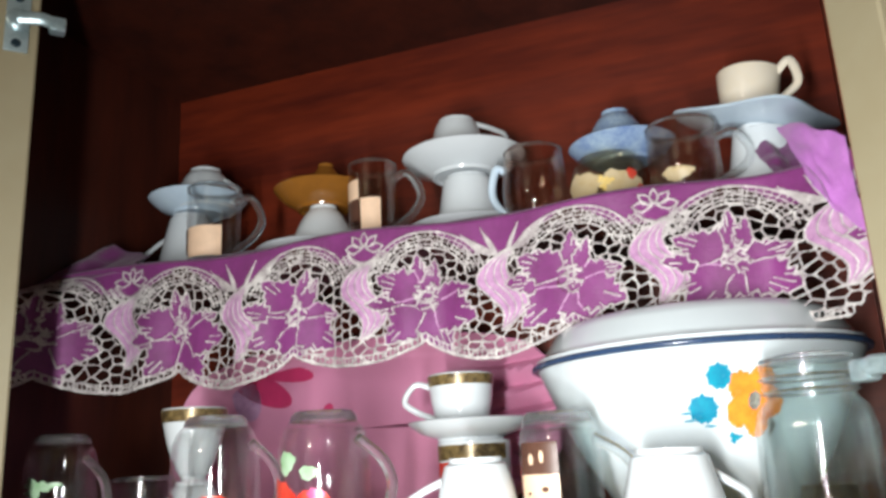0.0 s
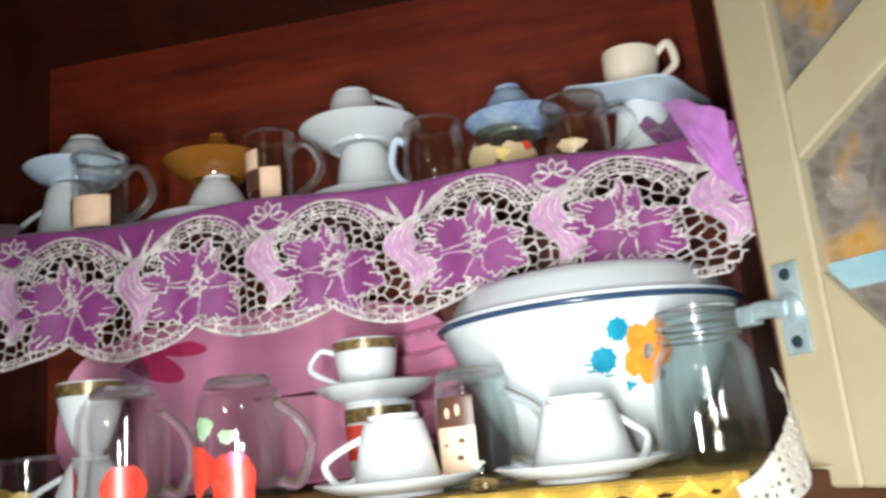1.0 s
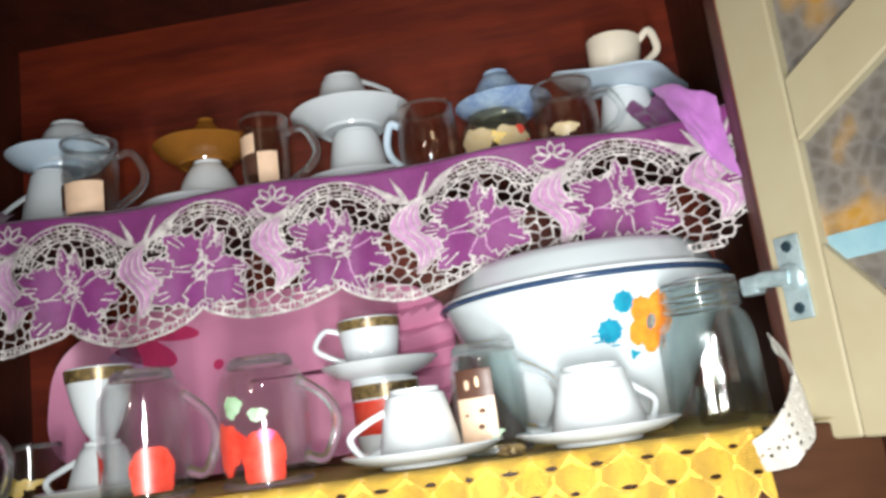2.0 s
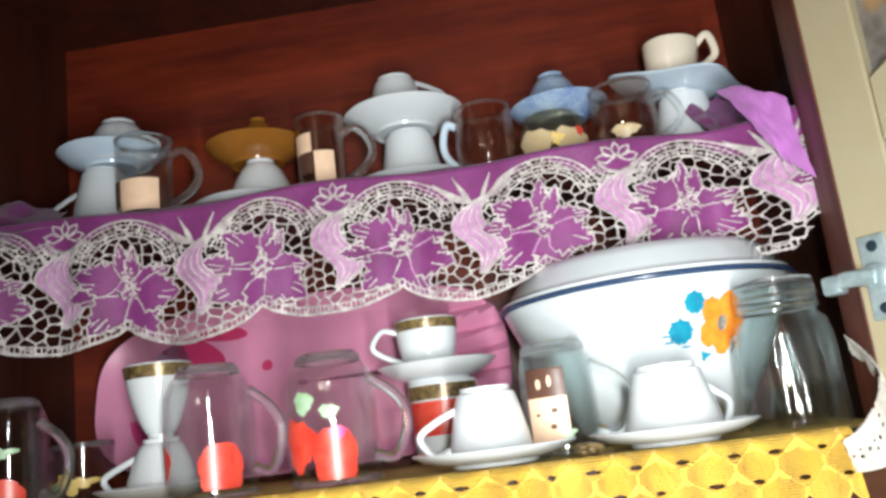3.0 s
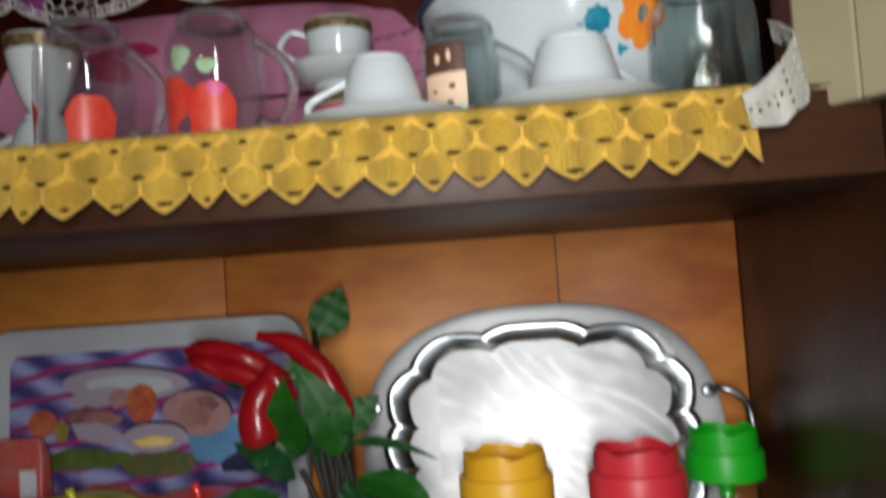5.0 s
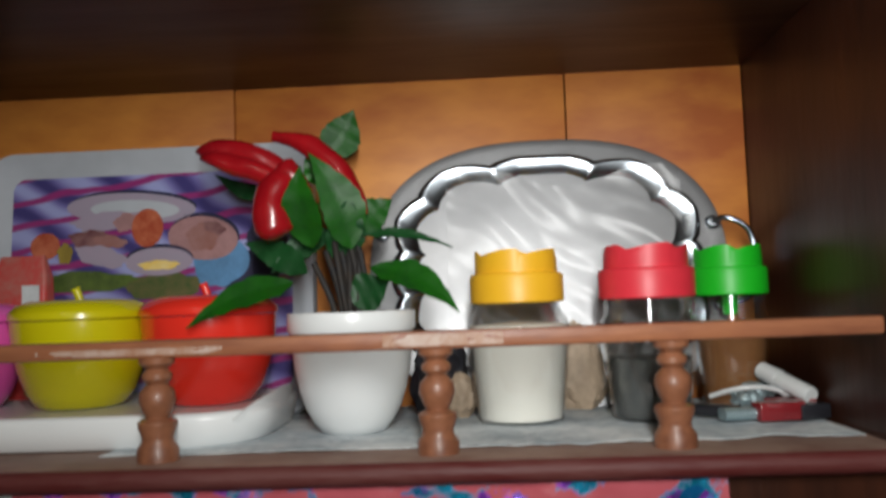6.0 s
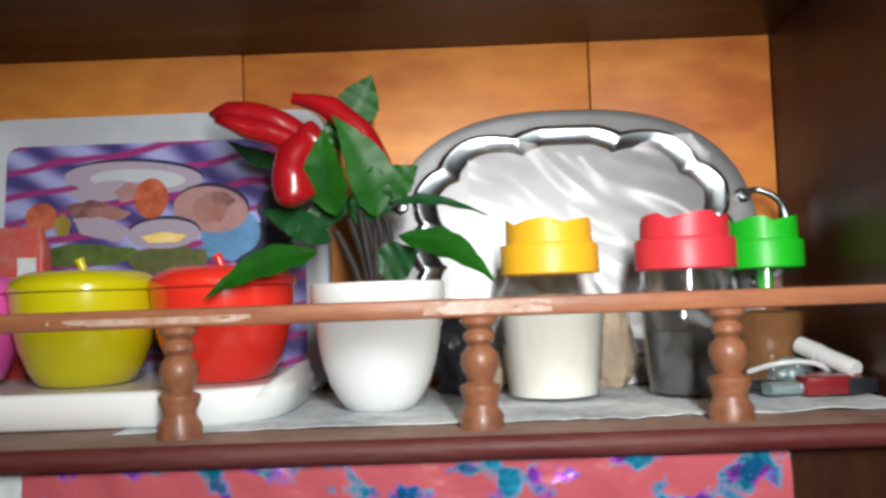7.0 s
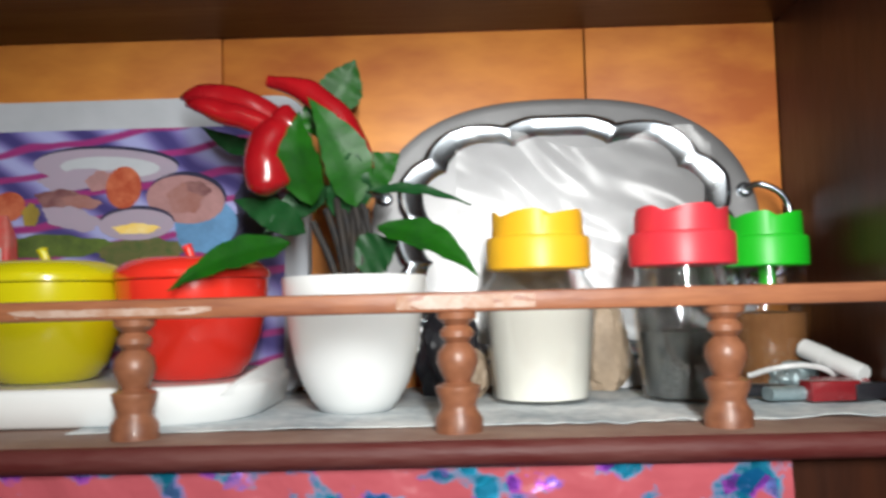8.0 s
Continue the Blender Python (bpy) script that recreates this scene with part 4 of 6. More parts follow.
def stroke(target, pts, width, value=True):
    """Draws a thick line into a pattern."""
    for (ax, ay), (bx, by) in zip(pts, pts[1:]):
        i0, i1 = int((min(ax, bx) - width - U0) / CELL), int((max(ax, bx) + width - U0) / CELL) + 2
        j0, j1 = int((min(ay, by) - width) / CELL), int((max(ay, by) + width) / CELL) + 2
        i0, i1, j0, j1 = max(i0, 0), min(i1, nu), max(j0, 0), min(j1, nv)
        if i0 >= i1 or j0 >= j1:
            continue
        x, y = gu[i0:i1, j0:j1] - ax, gv[i0:i1, j0:j1] - ay
        dx, dy = bx - ax, by - ay
        t = np.clip((x * dx + y * dy) / (dx * dx + dy * dy + 1e-12), 0, 1)
        target[i0:i1, j0:j1][np.hypot(x - t * dx, y - t * dy) < width / 2] = value


def fill(target, pts, value=True):
    """Fills a closed outline in a pattern."""
    xs, ys = [p[0] for p in pts], [p[1] for p in pts]
    i0, i1 = max(int((min(xs) - U0) / CELL), 0), min(int((max(xs) - U0) / CELL) + 2, nu)
    j0, j1 = max(int(min(ys) / CELL), 0), min(int(max(ys) / CELL) + 2, nv)
    if i0 >= i1 or j0 >= j1:
        return
    x, y = gu[i0:i1, j0:j1], gv[i0:i1, j0:j1]
    inside = np.zeros(x.shape, bool)
    for (ax, ay), (bx, by) in zip(pts, pts[1:] + pts[:1]):
        inside ^= ((ay > y) != (by > y)) & (x < (bx - ax) * (y - ay) / (by - ay + 1e-12) + ax)
    target[i0:i1, j0:j1][inside] = value


def bow(c, r, a0, a1, n=18, squash=1.0):
    return [(c[0] + r * math.cos(radians(a0 + (a1 - a0) * i / n)), c[1] - squash * r * math.sin(radians(a0 + (a1 - a0) * i / n))) for i in range(n + 1)]


def smooth2(pts, steps=5):
    return [(p.x, p.y) for p in spline([(x, y, 0) for x, y in pts], steps)]


rng = random.Random(4)
PERIOD, PHASE = 0.1515, 0.0125


def hem(u):
    """Depth of the scalloped hem: arcs that hang lowest midway between flowers."""
    w = ((u - PHASE) % PERIOD) / PERIOD
    return 0.1165 + 0.022 * np.abs(np.sin(np.pi * w)) ** 0.7


# net of uneven, slightly flattened meshes over the whole edging
sites = [(u + rng.uniform(-0.0042, 0.0042), v + rng.uniform(-0.0032, 0.0032)) for n, u in enumerate(np.arange(U0 - 0.01, U1 + 0.01, 0.0128)) for v in np.arange(0.012 + 0.005 * (n % 2), 0.15, 0.0102)]
first, second = np.full((nu, nv), 9.0), np.full((nu, nv), 9.0)
for su, sv in sites:
    i0, i1 = max(int((su - 0.03 - U0) / CELL), 0), min(int((su + 0.03 - U0) / CELL), nu)
    j0, j1 = max(int((sv - 0.03) / CELL), 0), min(int((sv + 0.03) / CELL), nv)
    if i0 >= i1 or j0 >= j1:
        continue
    d = np.hypot(0.85 * (gu[i0:i1, j0:j1] - su), gv[i0:i1, j0:j1] - sv)
    a, b = first[i0:i1, j0:j1], second[i0:i1, j0:j1]
    second[i0:i1, j0:j1] = np.minimum(b, np.maximum(a, d))
    first[i0:i1, j0:j1] = np.minimum(a, d)
lace_white |= (second - first) < 0.0016
# cloth above the lace: its edge rises over every flower
wave = ((gu - PHASE - 0.004 + PERIOD / 2) % PERIOD) - PERIOD / 2
lace_purple |= gv < 0.040 - 0.030 * np.exp(-(wave / 0.040) ** 2)
lace_white &= ~lace_purple


def petal(fc, a, ln, wd, bend):
    """A frilled petal: its outline from the heart round the tip and back, a way to points on it, and its outer rim."""
    d = (math.cos(radians(a)), -math.sin(radians(a)))
    s = (-d[1], d[0])
    shape = [(0.22, 0.30), (0.34, 0.70), (0.48, 1.02), (0.55, 0.80), (0.64, 0.98), (0.72, 0.62), (0.80, 0.74), (0.87, 0.36), (0.92, 0.42), (1.06, 0.02)]
    put = lambda t, w: (fc[0] + d[0] * t * ln + s[0] * (w * wd + bend * t * t), fc[1] + d[1] * t * ln + s[1] * (w * wd + bend * t * t))
    one = [put(t + rng.uniform(-0.02, 0.02), w * rng.uniform(0.88, 1.08)) for t, w in shape]
    two = [put(t + rng.uniform(-0.02, 0.02), -w * rng.uniform(0.88, 1.08)) for t, w in shape]
    return one + two[::-1], put, (one[2:] + two[:1:-1])


for k in range(-5, 3):
    c = PHASE + k * PERIOD
    odd = k % 2
    top = (c + 0.006, 0.058)
    # arch of ladder work over the flower
    for a in range(14, 170, 7):
        stroke(lace_white, [(top[0] + 1.12 * r * math.cos(radians(a)), top[1] - 0.88 * r * math.sin(radians(a))) for r in (0.037, 0.055)], 0.0009)
    for r, w in ((0.055, 0.0021), (0.0500, 0.0013), (0.0455, 0.0013), (0.0410, 0.0013), (0.0370, 0.0021)):
        stroke(lace_white, [(top[0] + 1.12 * (x - top[0]), y) for x, y in bow(top, r, 8, 172, 26, 0.88)], w)
    # S-shaped leaf with stripes, beside the flower
    shift = c - 0.064
    if odd:
        # fan of small petals over the leaf, with braided rays beneath
        for a in (8, 50, 90, 130, 172):
            d = (math.cos(radians(a)), -0.8 * math.sin(radians(a)))
            at = lambda t, w: (shift + 0.021 * t * d[0] - w * d[1], 0.024 + 0.021 * t * d[1] + w * d[0])
            ring = [at(0.15, 0), at(0.55, 0.0052), at(0.85, 0.0030), at(1.05, 0), at(0.85, -0.0030), at(0.55, -0.0052), at(0.15, 0)]
            fill(lace_purple, ring)
            stroke(lace_white, ring, 0.0019)
        for r, w in ((0.020, 0.0022), (0.0265, 0.0022), (0.033, 0.0022)):
            stroke(lace_white, bow((shift, 0.020), r, 200, 340, 18, 0.95), w)
        for a in range(204, 340, 9):
            stroke(lace_white, [(shift + r * math.cos(radians(a)), 0.020 - 0.95 * r * math.sin(radians(a))) for r in (0.018, 0.034)], 0.0016)
    else:
        # pointed sepals reaching up into the cloth
        for side, reach, rise in ((-1, 0.044, 0.026), (-1, 0.022, 0.030), (1, 0.018, 0.029), (1, 0.048, 0.030)):
            base, tip = (shift + side * 0.004, 0.042), (shift + side * reach, 0.042 - rise)
            lower = smooth2([base, (shift + side * reach * 0.55, 0.042 - rise * 0.22), tip])
            upper = smooth2([base, (shift + side * reach * 0.42, 0.042 - rise * 0.42), tip])
            fill(lace_white, lower + upper[::-1])
            stroke(lace_white, lower, 0.0013)
    spine = [(0.012, 0.036), (-0.008, 0.050), (-0.011, 0.066), (0.004, 0.082), (0.010, 0.097), (-0.002, 0.114)]
    rim = [[(shift + x + q * 0.0190 * math.sin(math.pi * (n + 0.35) / 5.7), y) for n, (x, y) in enumerate(spine)] for q in (-1, -0.45, 0.1, 0.6, 1)]
    outline = smooth2(rim[0]) + smooth2(rim[4])[::-1]
    fill(lace_white, outline, False)
    fill(lace_purple, outline, False)
    fill(lace_leaf, outline)
    for line, wd in zip(rim, (0.0022, 0.0016, 0.0016, 0.0016, 0.0022)):
        stroke(lace_white, smooth2(line), wd)
    # flower with uneven frilled petals; the small ones first, the lip last
    fc = (c + 0.002 + rng.uniform(-0.002, 0.002), 0.077)
    turn = rng.uniform(-9, 9) + (8 if odd else -6)
    for a, ln, wd, bend in ((100, 0.038, 0.009, 0.006), (60, 0.034, 0.008, -0.005), (186, 0.054, 0.012, 0.006), (14, 0.042, 0.010, 0.004), (146, 0.047, 0.016, -0.008), (228, 0.051, 0.017, 0.008), (276, 0.050, 0.016, -0.006), (324, 0.047, 0.018, -0.010)):
        line, put, outer = petal(fc, a + turn + rng.uniform(-5, 5), ln * 1.14, wd * 1.2, bend)
        fill(lace_leaf, line, False)
        fill(lace_white, line, False)
        fill(lace_purple, line)
        if rng.random() < 0.55:
            stroke(lace_white, line, 0.0014)
        else:
            stroke(lace_purple, line, 0.0016, False)
            stroke(lace_leaf, line, 0.0016)
        stroke(lace_white, outer, 0.0020)
        for w in (-0.75, -0.45, -0.1, 0.25, 0.6):
            if rng.random() < 0.75:
                near = rng.uniform(0.60, 0.78)
                stroke(lace_white, [put(near, w * 0.75), put(0.95 - 0.22 * abs(w), w * 0.95)], 0.0015)
    # knotted heart, taller than wide
    heart = [(fc[0] + 0.013 * math.cos(a), fc[1] - 0.003 + 0.017 * math.sin(a)) for a in (0.4 * n for n in range(16))]
    fill(lace_purple, heart)
    for n in range(34):
        a, r = rng.uniform(0, 2 * math.pi), rng.uniform(0.2, 1.0)
        q = (fc[0] + 0.011 * r * math.cos(a), fc[1] - 0.004 + 0.017 * r * math.sin(a))
        stroke(lace_white, [q, (q[0] + rng.uniform(-0.004, 0.004), q[1] + rng.uniform(-0.002, 0.002))], 0.0022)
# hem: two borders joined by rungs
us = np.arange(U0, U1, 0.0016)
for lift, w in ((0.0012, 0.0030), (0.0085, 0.0016)):
    stroke(lace_white, [(float(u), float(hem(u)) - lift) for u in us], w)
for u in us[::3]:
    stroke(lace_white, [(float(u), float(hem(u))), (float(u), float(hem(u)) - 0.008)], 0.0014)
kept = (lace_white | lace_purple | lace_leaf) & (gv < hem(gu) + 0.0006)
kept &= gv < 0.145 - 0.040 * np.clip((gu - 0.225) / 0.047, 0, 1) ** 2


def valance(u, v):
    """Where the hanging cloth runs: over the shelf edge, in soft folds, its ends swung forward."""
    y = FRONT_UP + 0.006 * np.sin(u * 41.5) * np.clip(v / 0.05, 0, 1) + 0.003 * np.sin(u * 97 + 1) * np.clip(v / 0.08, 0, 1)
    e = np.clip((u - 0.17) / 0.10, 0, 1)
    y = y - 0.060 * e ** 1.6
    f = np.clip((-0.50 - u) / 0.11, 0, 1)
    y = y - 0.075 * f ** 1.6 * np.clip(v / 0.03, 0.2, 1)
    z = SHELF_UP + 0.001 - 0.006 * u - v * (1.04 - 0.16 * u) - 0.006 * e + 0.004 * np.sin(u * 21)
    fold = np.clip(1 - v / 0.006, 0, 1)
    return u, y + 0.006 * fold ** 2, z


ii, jj = np.meshgrid(np.arange(nu + 1), np.arange(nv + 1), indexing="ij")
X, Y, Z = valance(U0 + ii * CELL, jj * CELL)
raised = np.zeros((nu + 1, nv + 1))
raised[:-1, :-1] += lace_white
raised[1:, 1:] += lace_white
raised[1:, :-1] += lace_white
raised[:-1, 1:] += lace_white
Y = Y - 0.0013 * raised / 4
ci, cj = np.nonzero(kept)
index = lambda a, b: a * (nv + 1) + b
quads = np.stack([index(ci, cj), index(ci, cj + 1), index(ci + 1, cj + 1), index(ci + 1, cj)], 1)
used, quads = np.unique(quads, return_inverse=True)
quads = quads.reshape(-1, 4)
lace_cloth = tagged(empty("shelf_cloth", (0, 0, 0)), "purple shelf cloth with white cutwork lace edging", "cloth")
me = bpy.data.meshes.new("lace_edging")
me.from_pydata(np.stack([X.ravel(), Y.ravel(), Z.ravel()], 1)[used].tolist(), [], quads.tolist())
for m in (THREAD, PURPLE, LEAF_LACE):
    me.materials.append(m)
kind_of = np.where(lace_white[ci, cj], 0, np.where(lace_purple[ci, cj], 1, 2))
me.polygons.foreach_set("material_index", kind_of.astype(np.int32))
me.polygons.foreach_set("use_smooth", np.ones(len(quads), bool))
me.update()
edging = new("lace_edging", me)
edging.parent = lace_cloth
edging["label"] = "scalloped white lace with purple flowers"
solid = edging.modifiers.new("thickness", "SOLIDIFY")
solid.thickness, solid.offset = 0.0009, -1


def cloth_top(u, v):
    x = LEFT + 0.006 + (RIGHT - LEFT - 0.012) * u
    return (x, FRONT_UP + 0.006 + 0.225 * v, SHELF_UP + 0.002 - 0.010 * x * (1 - v) + 0.0012 * noise.noise((x * 20, v * 4, 0)) - (0.004 if v == 0 else 0))


part("cloth_top", sheet(cloth_top, 90, 10), PURPLE, lace_cloth)


def corner(p00, p10, p01, p11, folds, seed):
    def fn(u, v):
        p = Vector(p00) * (1 - u) * (1 - v) + Vector(p10) * u * (1 - v) + Vector(p01) * (1 - u) * v + Vector(p11) * u * v
        w = 0.007 * math.sin(folds * u * math.pi + 2 * v) + 0.004 * noise.noise((u * 5, v * 5, seed))
        return p + Vector((0.2 * w, -w, 0.5 * w * math.sin(7 * u)))
    return sheet(fn, 26, 22, 0.0012)


part("raised_corner", corner((0.217, 0.180, 2.006), (0.2640, 0.112, 1.967), (0.230, 0.116, 1.925), (0.2630, 0.086, 1.874), 1.3, 2), PURPLE_LIGHT, lace_cloth, "lilac corner bunched up the side")
part("raised_corner", corner((0.196, 0.262, 2.016), (0.240, 0.275, 2.030), (0.212, 0.20, 1.957), (0.272, 0.20, 1.957), 2.2, 7), PURPLE, lace_cloth, "dark purple fold")
part("raised_corner", corner((-0.630, 0.26, 2.030), (-0.545, 0.25, 2.000), (-0.625, 0.15, 1.955), (-0.520, 0.17, 1.962), 2.4, 11), PURPLE, lace_cloth, "purple corner bunched up the side")


# ---- yellow crochet cloth on the lower shelf ----
def crochet_material():
    m, t, b = nodes("yellow_crochet_stitches")
    co = t.nodes.new("ShaderNodeTexCoord")
    waves = []
    for direction in ("X", "Z"):
        w = t.nodes.new("ShaderNodeTexWave")
        w.bands_direction = direction
        w.inputs["Scale"].default_value, w.inputs["Distortion"].default_value = 150, 1.2
        w.inputs["Detail Scale"].default_value = 0.6
        t.links.new(co.outputs["Object"], w.inputs["Vector"])
        waves.append(w)
    mul = t.nodes.new("ShaderNodeMath")
    mul.operation = "MULTIPLY"
    t.links.new(waves[0].outputs[1], mul.inputs[0])
    t.links.new(waves[1].outputs[1], mul.inputs[1])
    n = t.nodes.new("ShaderNodeTexNoise")
    n.inputs["Scale"].default_value = 16
    t.links.new(co.outputs["Object"], n.inputs["Vector"])
    add = t.nodes.new("ShaderNodeMath")
    add.operation = "MULTIPLY_ADD"
    add.inputs[1].default_value = 0.7
    t.links.new(n.outputs[0], add.inputs[0])
    t.links.new(mul.outputs[0], add.inputs[2])
    # yarn colour darkens in the hollows between stitches, painting their shade
    ramp = t.nodes.new("ShaderNodeValToRGB")
    e = ramp.color_ramp.elements
    e[0].position, e[0].color = 0.25, (0.56, 0.30, 0.012, 1)
    e[1].position, e[1].color = 0.8, (0.92, 0.64, 0.10, 1)
    t.links.new(add.outputs[0], ramp.inputs[0])
    t.links.new(ramp.outputs[0], b.inputs["Base Color"])
    bp = t.nodes.new("ShaderNodeBump")
    bp.inputs["Strength"].default_value, bp.inputs["Distance"].default_value = 1.0, 0.002
    t.links.new(mul.outputs[0], bp.inputs["Height"])
    t.links.new(bp.outputs[0], b.inputs["Normal"])
    b.inputs["Roughness"].default_value = 0.75
    b.inputs["Sheen Weight"].default_value = 0.06
    return m


CROCHET = crochet_material()
crochet = tagged(empty("crochet_cloth", (0, 0, 0)), "yellow crochet shelf cloth with pointed scallop edge", "cloth")
STEP, ROW, FIRST = 0.0337, 0.0205, 0.0180
CX0, CX1 = -0.487, 0.2105
ncx, ncv = 1056, 84
cx = np.linspace(CX0, CX1, ncx + 1)[:, None]
cv = np.linspace(0, 1, ncv + 1)[None, :]
wob = 0.14 * np.sin(cx * 37) + 0.10 * np.sin(cx * 83 + 2)


def scale_edge(x, row, wob):
    """Depth of the lower edge of a row of scales, and the place across its scale, -0.5 to 0.5."""
    a = (x / STEP + wob * 0.6 + 0.5 * (row % 2)) % 1 - 0.5
    sway = 0.0012 * np.sin(x * 71 + 2.1 * row)
    return FIRST + ROW * row + sway - 0.0140 * np.abs(2 * a) ** 1.25, a


deep = scale_edge(cx, 2, wob)[0]
V = cv * deep


def fan(x, v):
    """Relief of overlapping pointed crochet scales, and the slits above their tips."""
    relief, slit, weave = np.zeros(v.shape), np.zeros(v.shape, bool), np.zeros(v.shape, bool)
    done = np.zeros(v.shape, bool)
    for k in range(3):
        edge, a = scale_edge(x, k, wob)
        tip = FIRST + ROW * k
        inside = (v <= edge) & ~done
        near = np.clip(1 - (edge - v) / 0.020, 0, 1)
        cheek = 1 - 0.9 * np.abs(2 * a) ** 1.6
        relief = np.where(inside, 0.0050 * near * cheek + 0.0014 * np.clip(1 - (edge - v) / 0.0022, 0, 1), relief)
        weave |= inside & (edge - v > 0.0015) & (edge - v < 0.030 - 0.020 * np.abs(2 * a)) & (np.abs(a) < 0.46)
        done |= inside
        size = 0.145 + 0.035 * np.sin(x * 57 + k)
        slit |= (a / size) ** 2 + ((v - tip + 0.0062) / (0.0019 if k < 2 else 0.0016)) ** 2 < 1
    return relief, slit & (v > 0.004), weave


relief, _, _ = fan(cx + 0 * V, V)
CYv = -0.0085 - relief + 0.002 * np.sin(cx * 25) + 0.004 * cv ** 2 * np.sin(cx * 52 + 1) + 0.007 * np.clip(1 - V / 0.007, 0, 1) ** 2
CZ = SHELF_LOW + 0.003 - V
uc, vc = (cx[:-1] + cx[1:]) / 2, (V[:-1, :-1] + V[1:, 1:]) / 2
wob = (wob[:-1] + wob[1:]) / 2
_, slits, weave = fan(uc + 0 * vc, vc)
pick_i, pick_j = np.meshgrid(np.arange(ncx), np.arange(ncv), indexing="ij")
slits |= weave & (pick_i % 3 == 0) & (pick_j % 3 < 2)
ki, kj = np.nonzero(~slits)
idx = lambda a, b: a * (ncv + 1) + b
me = bpy.data.meshes.new("scallop_edge")
me.from_pydata(np.stack([(cx + 0 * V).ravel(), CYv.ravel(), CZ.ravel()], 1).tolist(), [], np.stack([idx(ki, kj), idx(ki, kj + 1), idx(ki + 1, kj + 1), idx(ki + 1, kj)], 1).tolist())
for m in (YARN, CROCHET):
    me.materials.append(m)
me.polygons.foreach_set("material_index", weave[ki, kj].astype(np.int32))
me.polygons.foreach_set("use_smooth", np.ones(len(ki), bool))
me.update()
ob = new("scallop_edge", me)
ob.parent = crochet
solid = ob.modifiers.new("thickness", "SOLIDIFY")
solid.thickness, solid.offset = 0.0014, -1
part("cloth_top", sheet(lambda u, v: (CX0 + (CX1 + 0.06 - CX0) * u, 0.002 + 0.36 * v, SHELF_LOW + 0.0008 + 0.0006 * noise.noise((u * 40, v * 9, 3))), 80, 14), CROCHET, crochet)
WHITE_LINE = spline([(0.205, -0.014, 1.636), (0.224, -0.012, 1.643), (0.243, -0.002, 1.660), (0.2535, 0.018, 1.681), (0.2575, 0.050, 1.702), (0.2600, 0.092, 1.722)], 10)


def white_end(u, v):
    """A band that leaves the front edge, turns the corner and climbs back along the door post."""
    k = v * (len(WHITE_LINE) - 1)
    i = min(int(k), len(WHITE_LINE) - 2)
    p = WHITE_LINE[i].lerp(WHITE_LINE[i + 1], k - i)
    w = 0.024 + 0.016 * math.sin(math.pi * min(1, v * 1.25)) - 0.006 * v
    rise = Vector((-0.30, -0.10, 0.95)) if v < 0.55 else Vector((-0.25, -0.2, 0.95))
    frill = 0.004 * math.sin(26 * v) * (1 - u) + 0.002 * noise.noise((u * 6, v * 8, 2))
    return p + rise * (w * (u - 0.5)) + Vector((-0.6, -0.8, 0)) * (0.003 + frill)


slot = lambda u, v: not ((((u * 5 + 0.5 * (int(v * 17) % 2)) % 1) - 0.5) ** 2 / 0.07 + (((v * 17) % 1) - 0.5) ** 2 / 0.05 < 1 and (v > 0.3 or 0.35 < u < 0.62))
part("white_end", sheet(white_end, 60, 110, 0.0016, slot), YARN_WHITE, crochet, "white crochet end tied at the corner")


# ---- niche: canisters and tray ----
NZ = NICHE + 0.0015


def rounded(w, d, r, n=7):
    out = []
    for sx, sy, a0 in ((1, 1, 0), (-1, 1, 90), (-1, -1, 180), (1, -1, 270)):
        for i in range(n + 1):
            a = radians(a0 + 90 * i / n)
            out.append((sx * (w / 2 - r) + r * math.cos(a), sy * (d / 2 - r) + r * math.sin(a)))
    return out


def loft(rings, close=True):
    """A skin over rings of equal count; both ends closed."""
    bm = bmesh.new()
    rows = [[bm.verts.new(p) for p in ring] for ring in rings]
    n = len(rows[0])
    for a, b in zip(rows, rows[1:]):
        for i in range(n):
            bm.faces.new((a[i], a[(i + 1) % n], b[(i + 1) % n], b[i]))
    if close:
        bm.faces.new(rows[0][::-1])
        bm.faces.new(rows[-1])
    bmesh.ops.recalc_face_normals(bm, faces=bm.faces)
    return bm


def ring_of(w, d, r, z):
    return [(x, y, z) for x, y in rounded(w, d, r)]


stand = tagged(empty("canister_tray", (-0.425, 0.254, NZ - 0.001)), "white plastic tray holding apple-shaped canisters", "tray")
part("tray", loft([ring_of(0.372, 0.204, 0.060, 0), ring_of(0.384, 0.218, 0.066, 0.003), ring_of(0.396, 0.228, 0.070, 0.026), ring_of(0.393, 0.225, 0.069, 0.031), ring_of(0.384, 0.216, 0.066, 0.0325), ring_of(0.366, 0.198, 0.060, 0.0300), ring_of(0.30, 0.12, 0.04, 0.0285)]), WHITE_PLASTIC, stand, sharp=60)
lip = sheet(lambda u, v: (0.160 + 0.0375 * math.cos((u - 0.5) * 2.4), 0.100 * math.sin((u - 0.5) * 2.4) / math.sin(1.2), 0.024 + (0.021 * v) * math.sin(math.pi * min(max(u, 0.001), 0.999)) ** 0.8), 30, 5, 0.003)
part("end_lip", lip, WHITE_PLASTIC, stand)


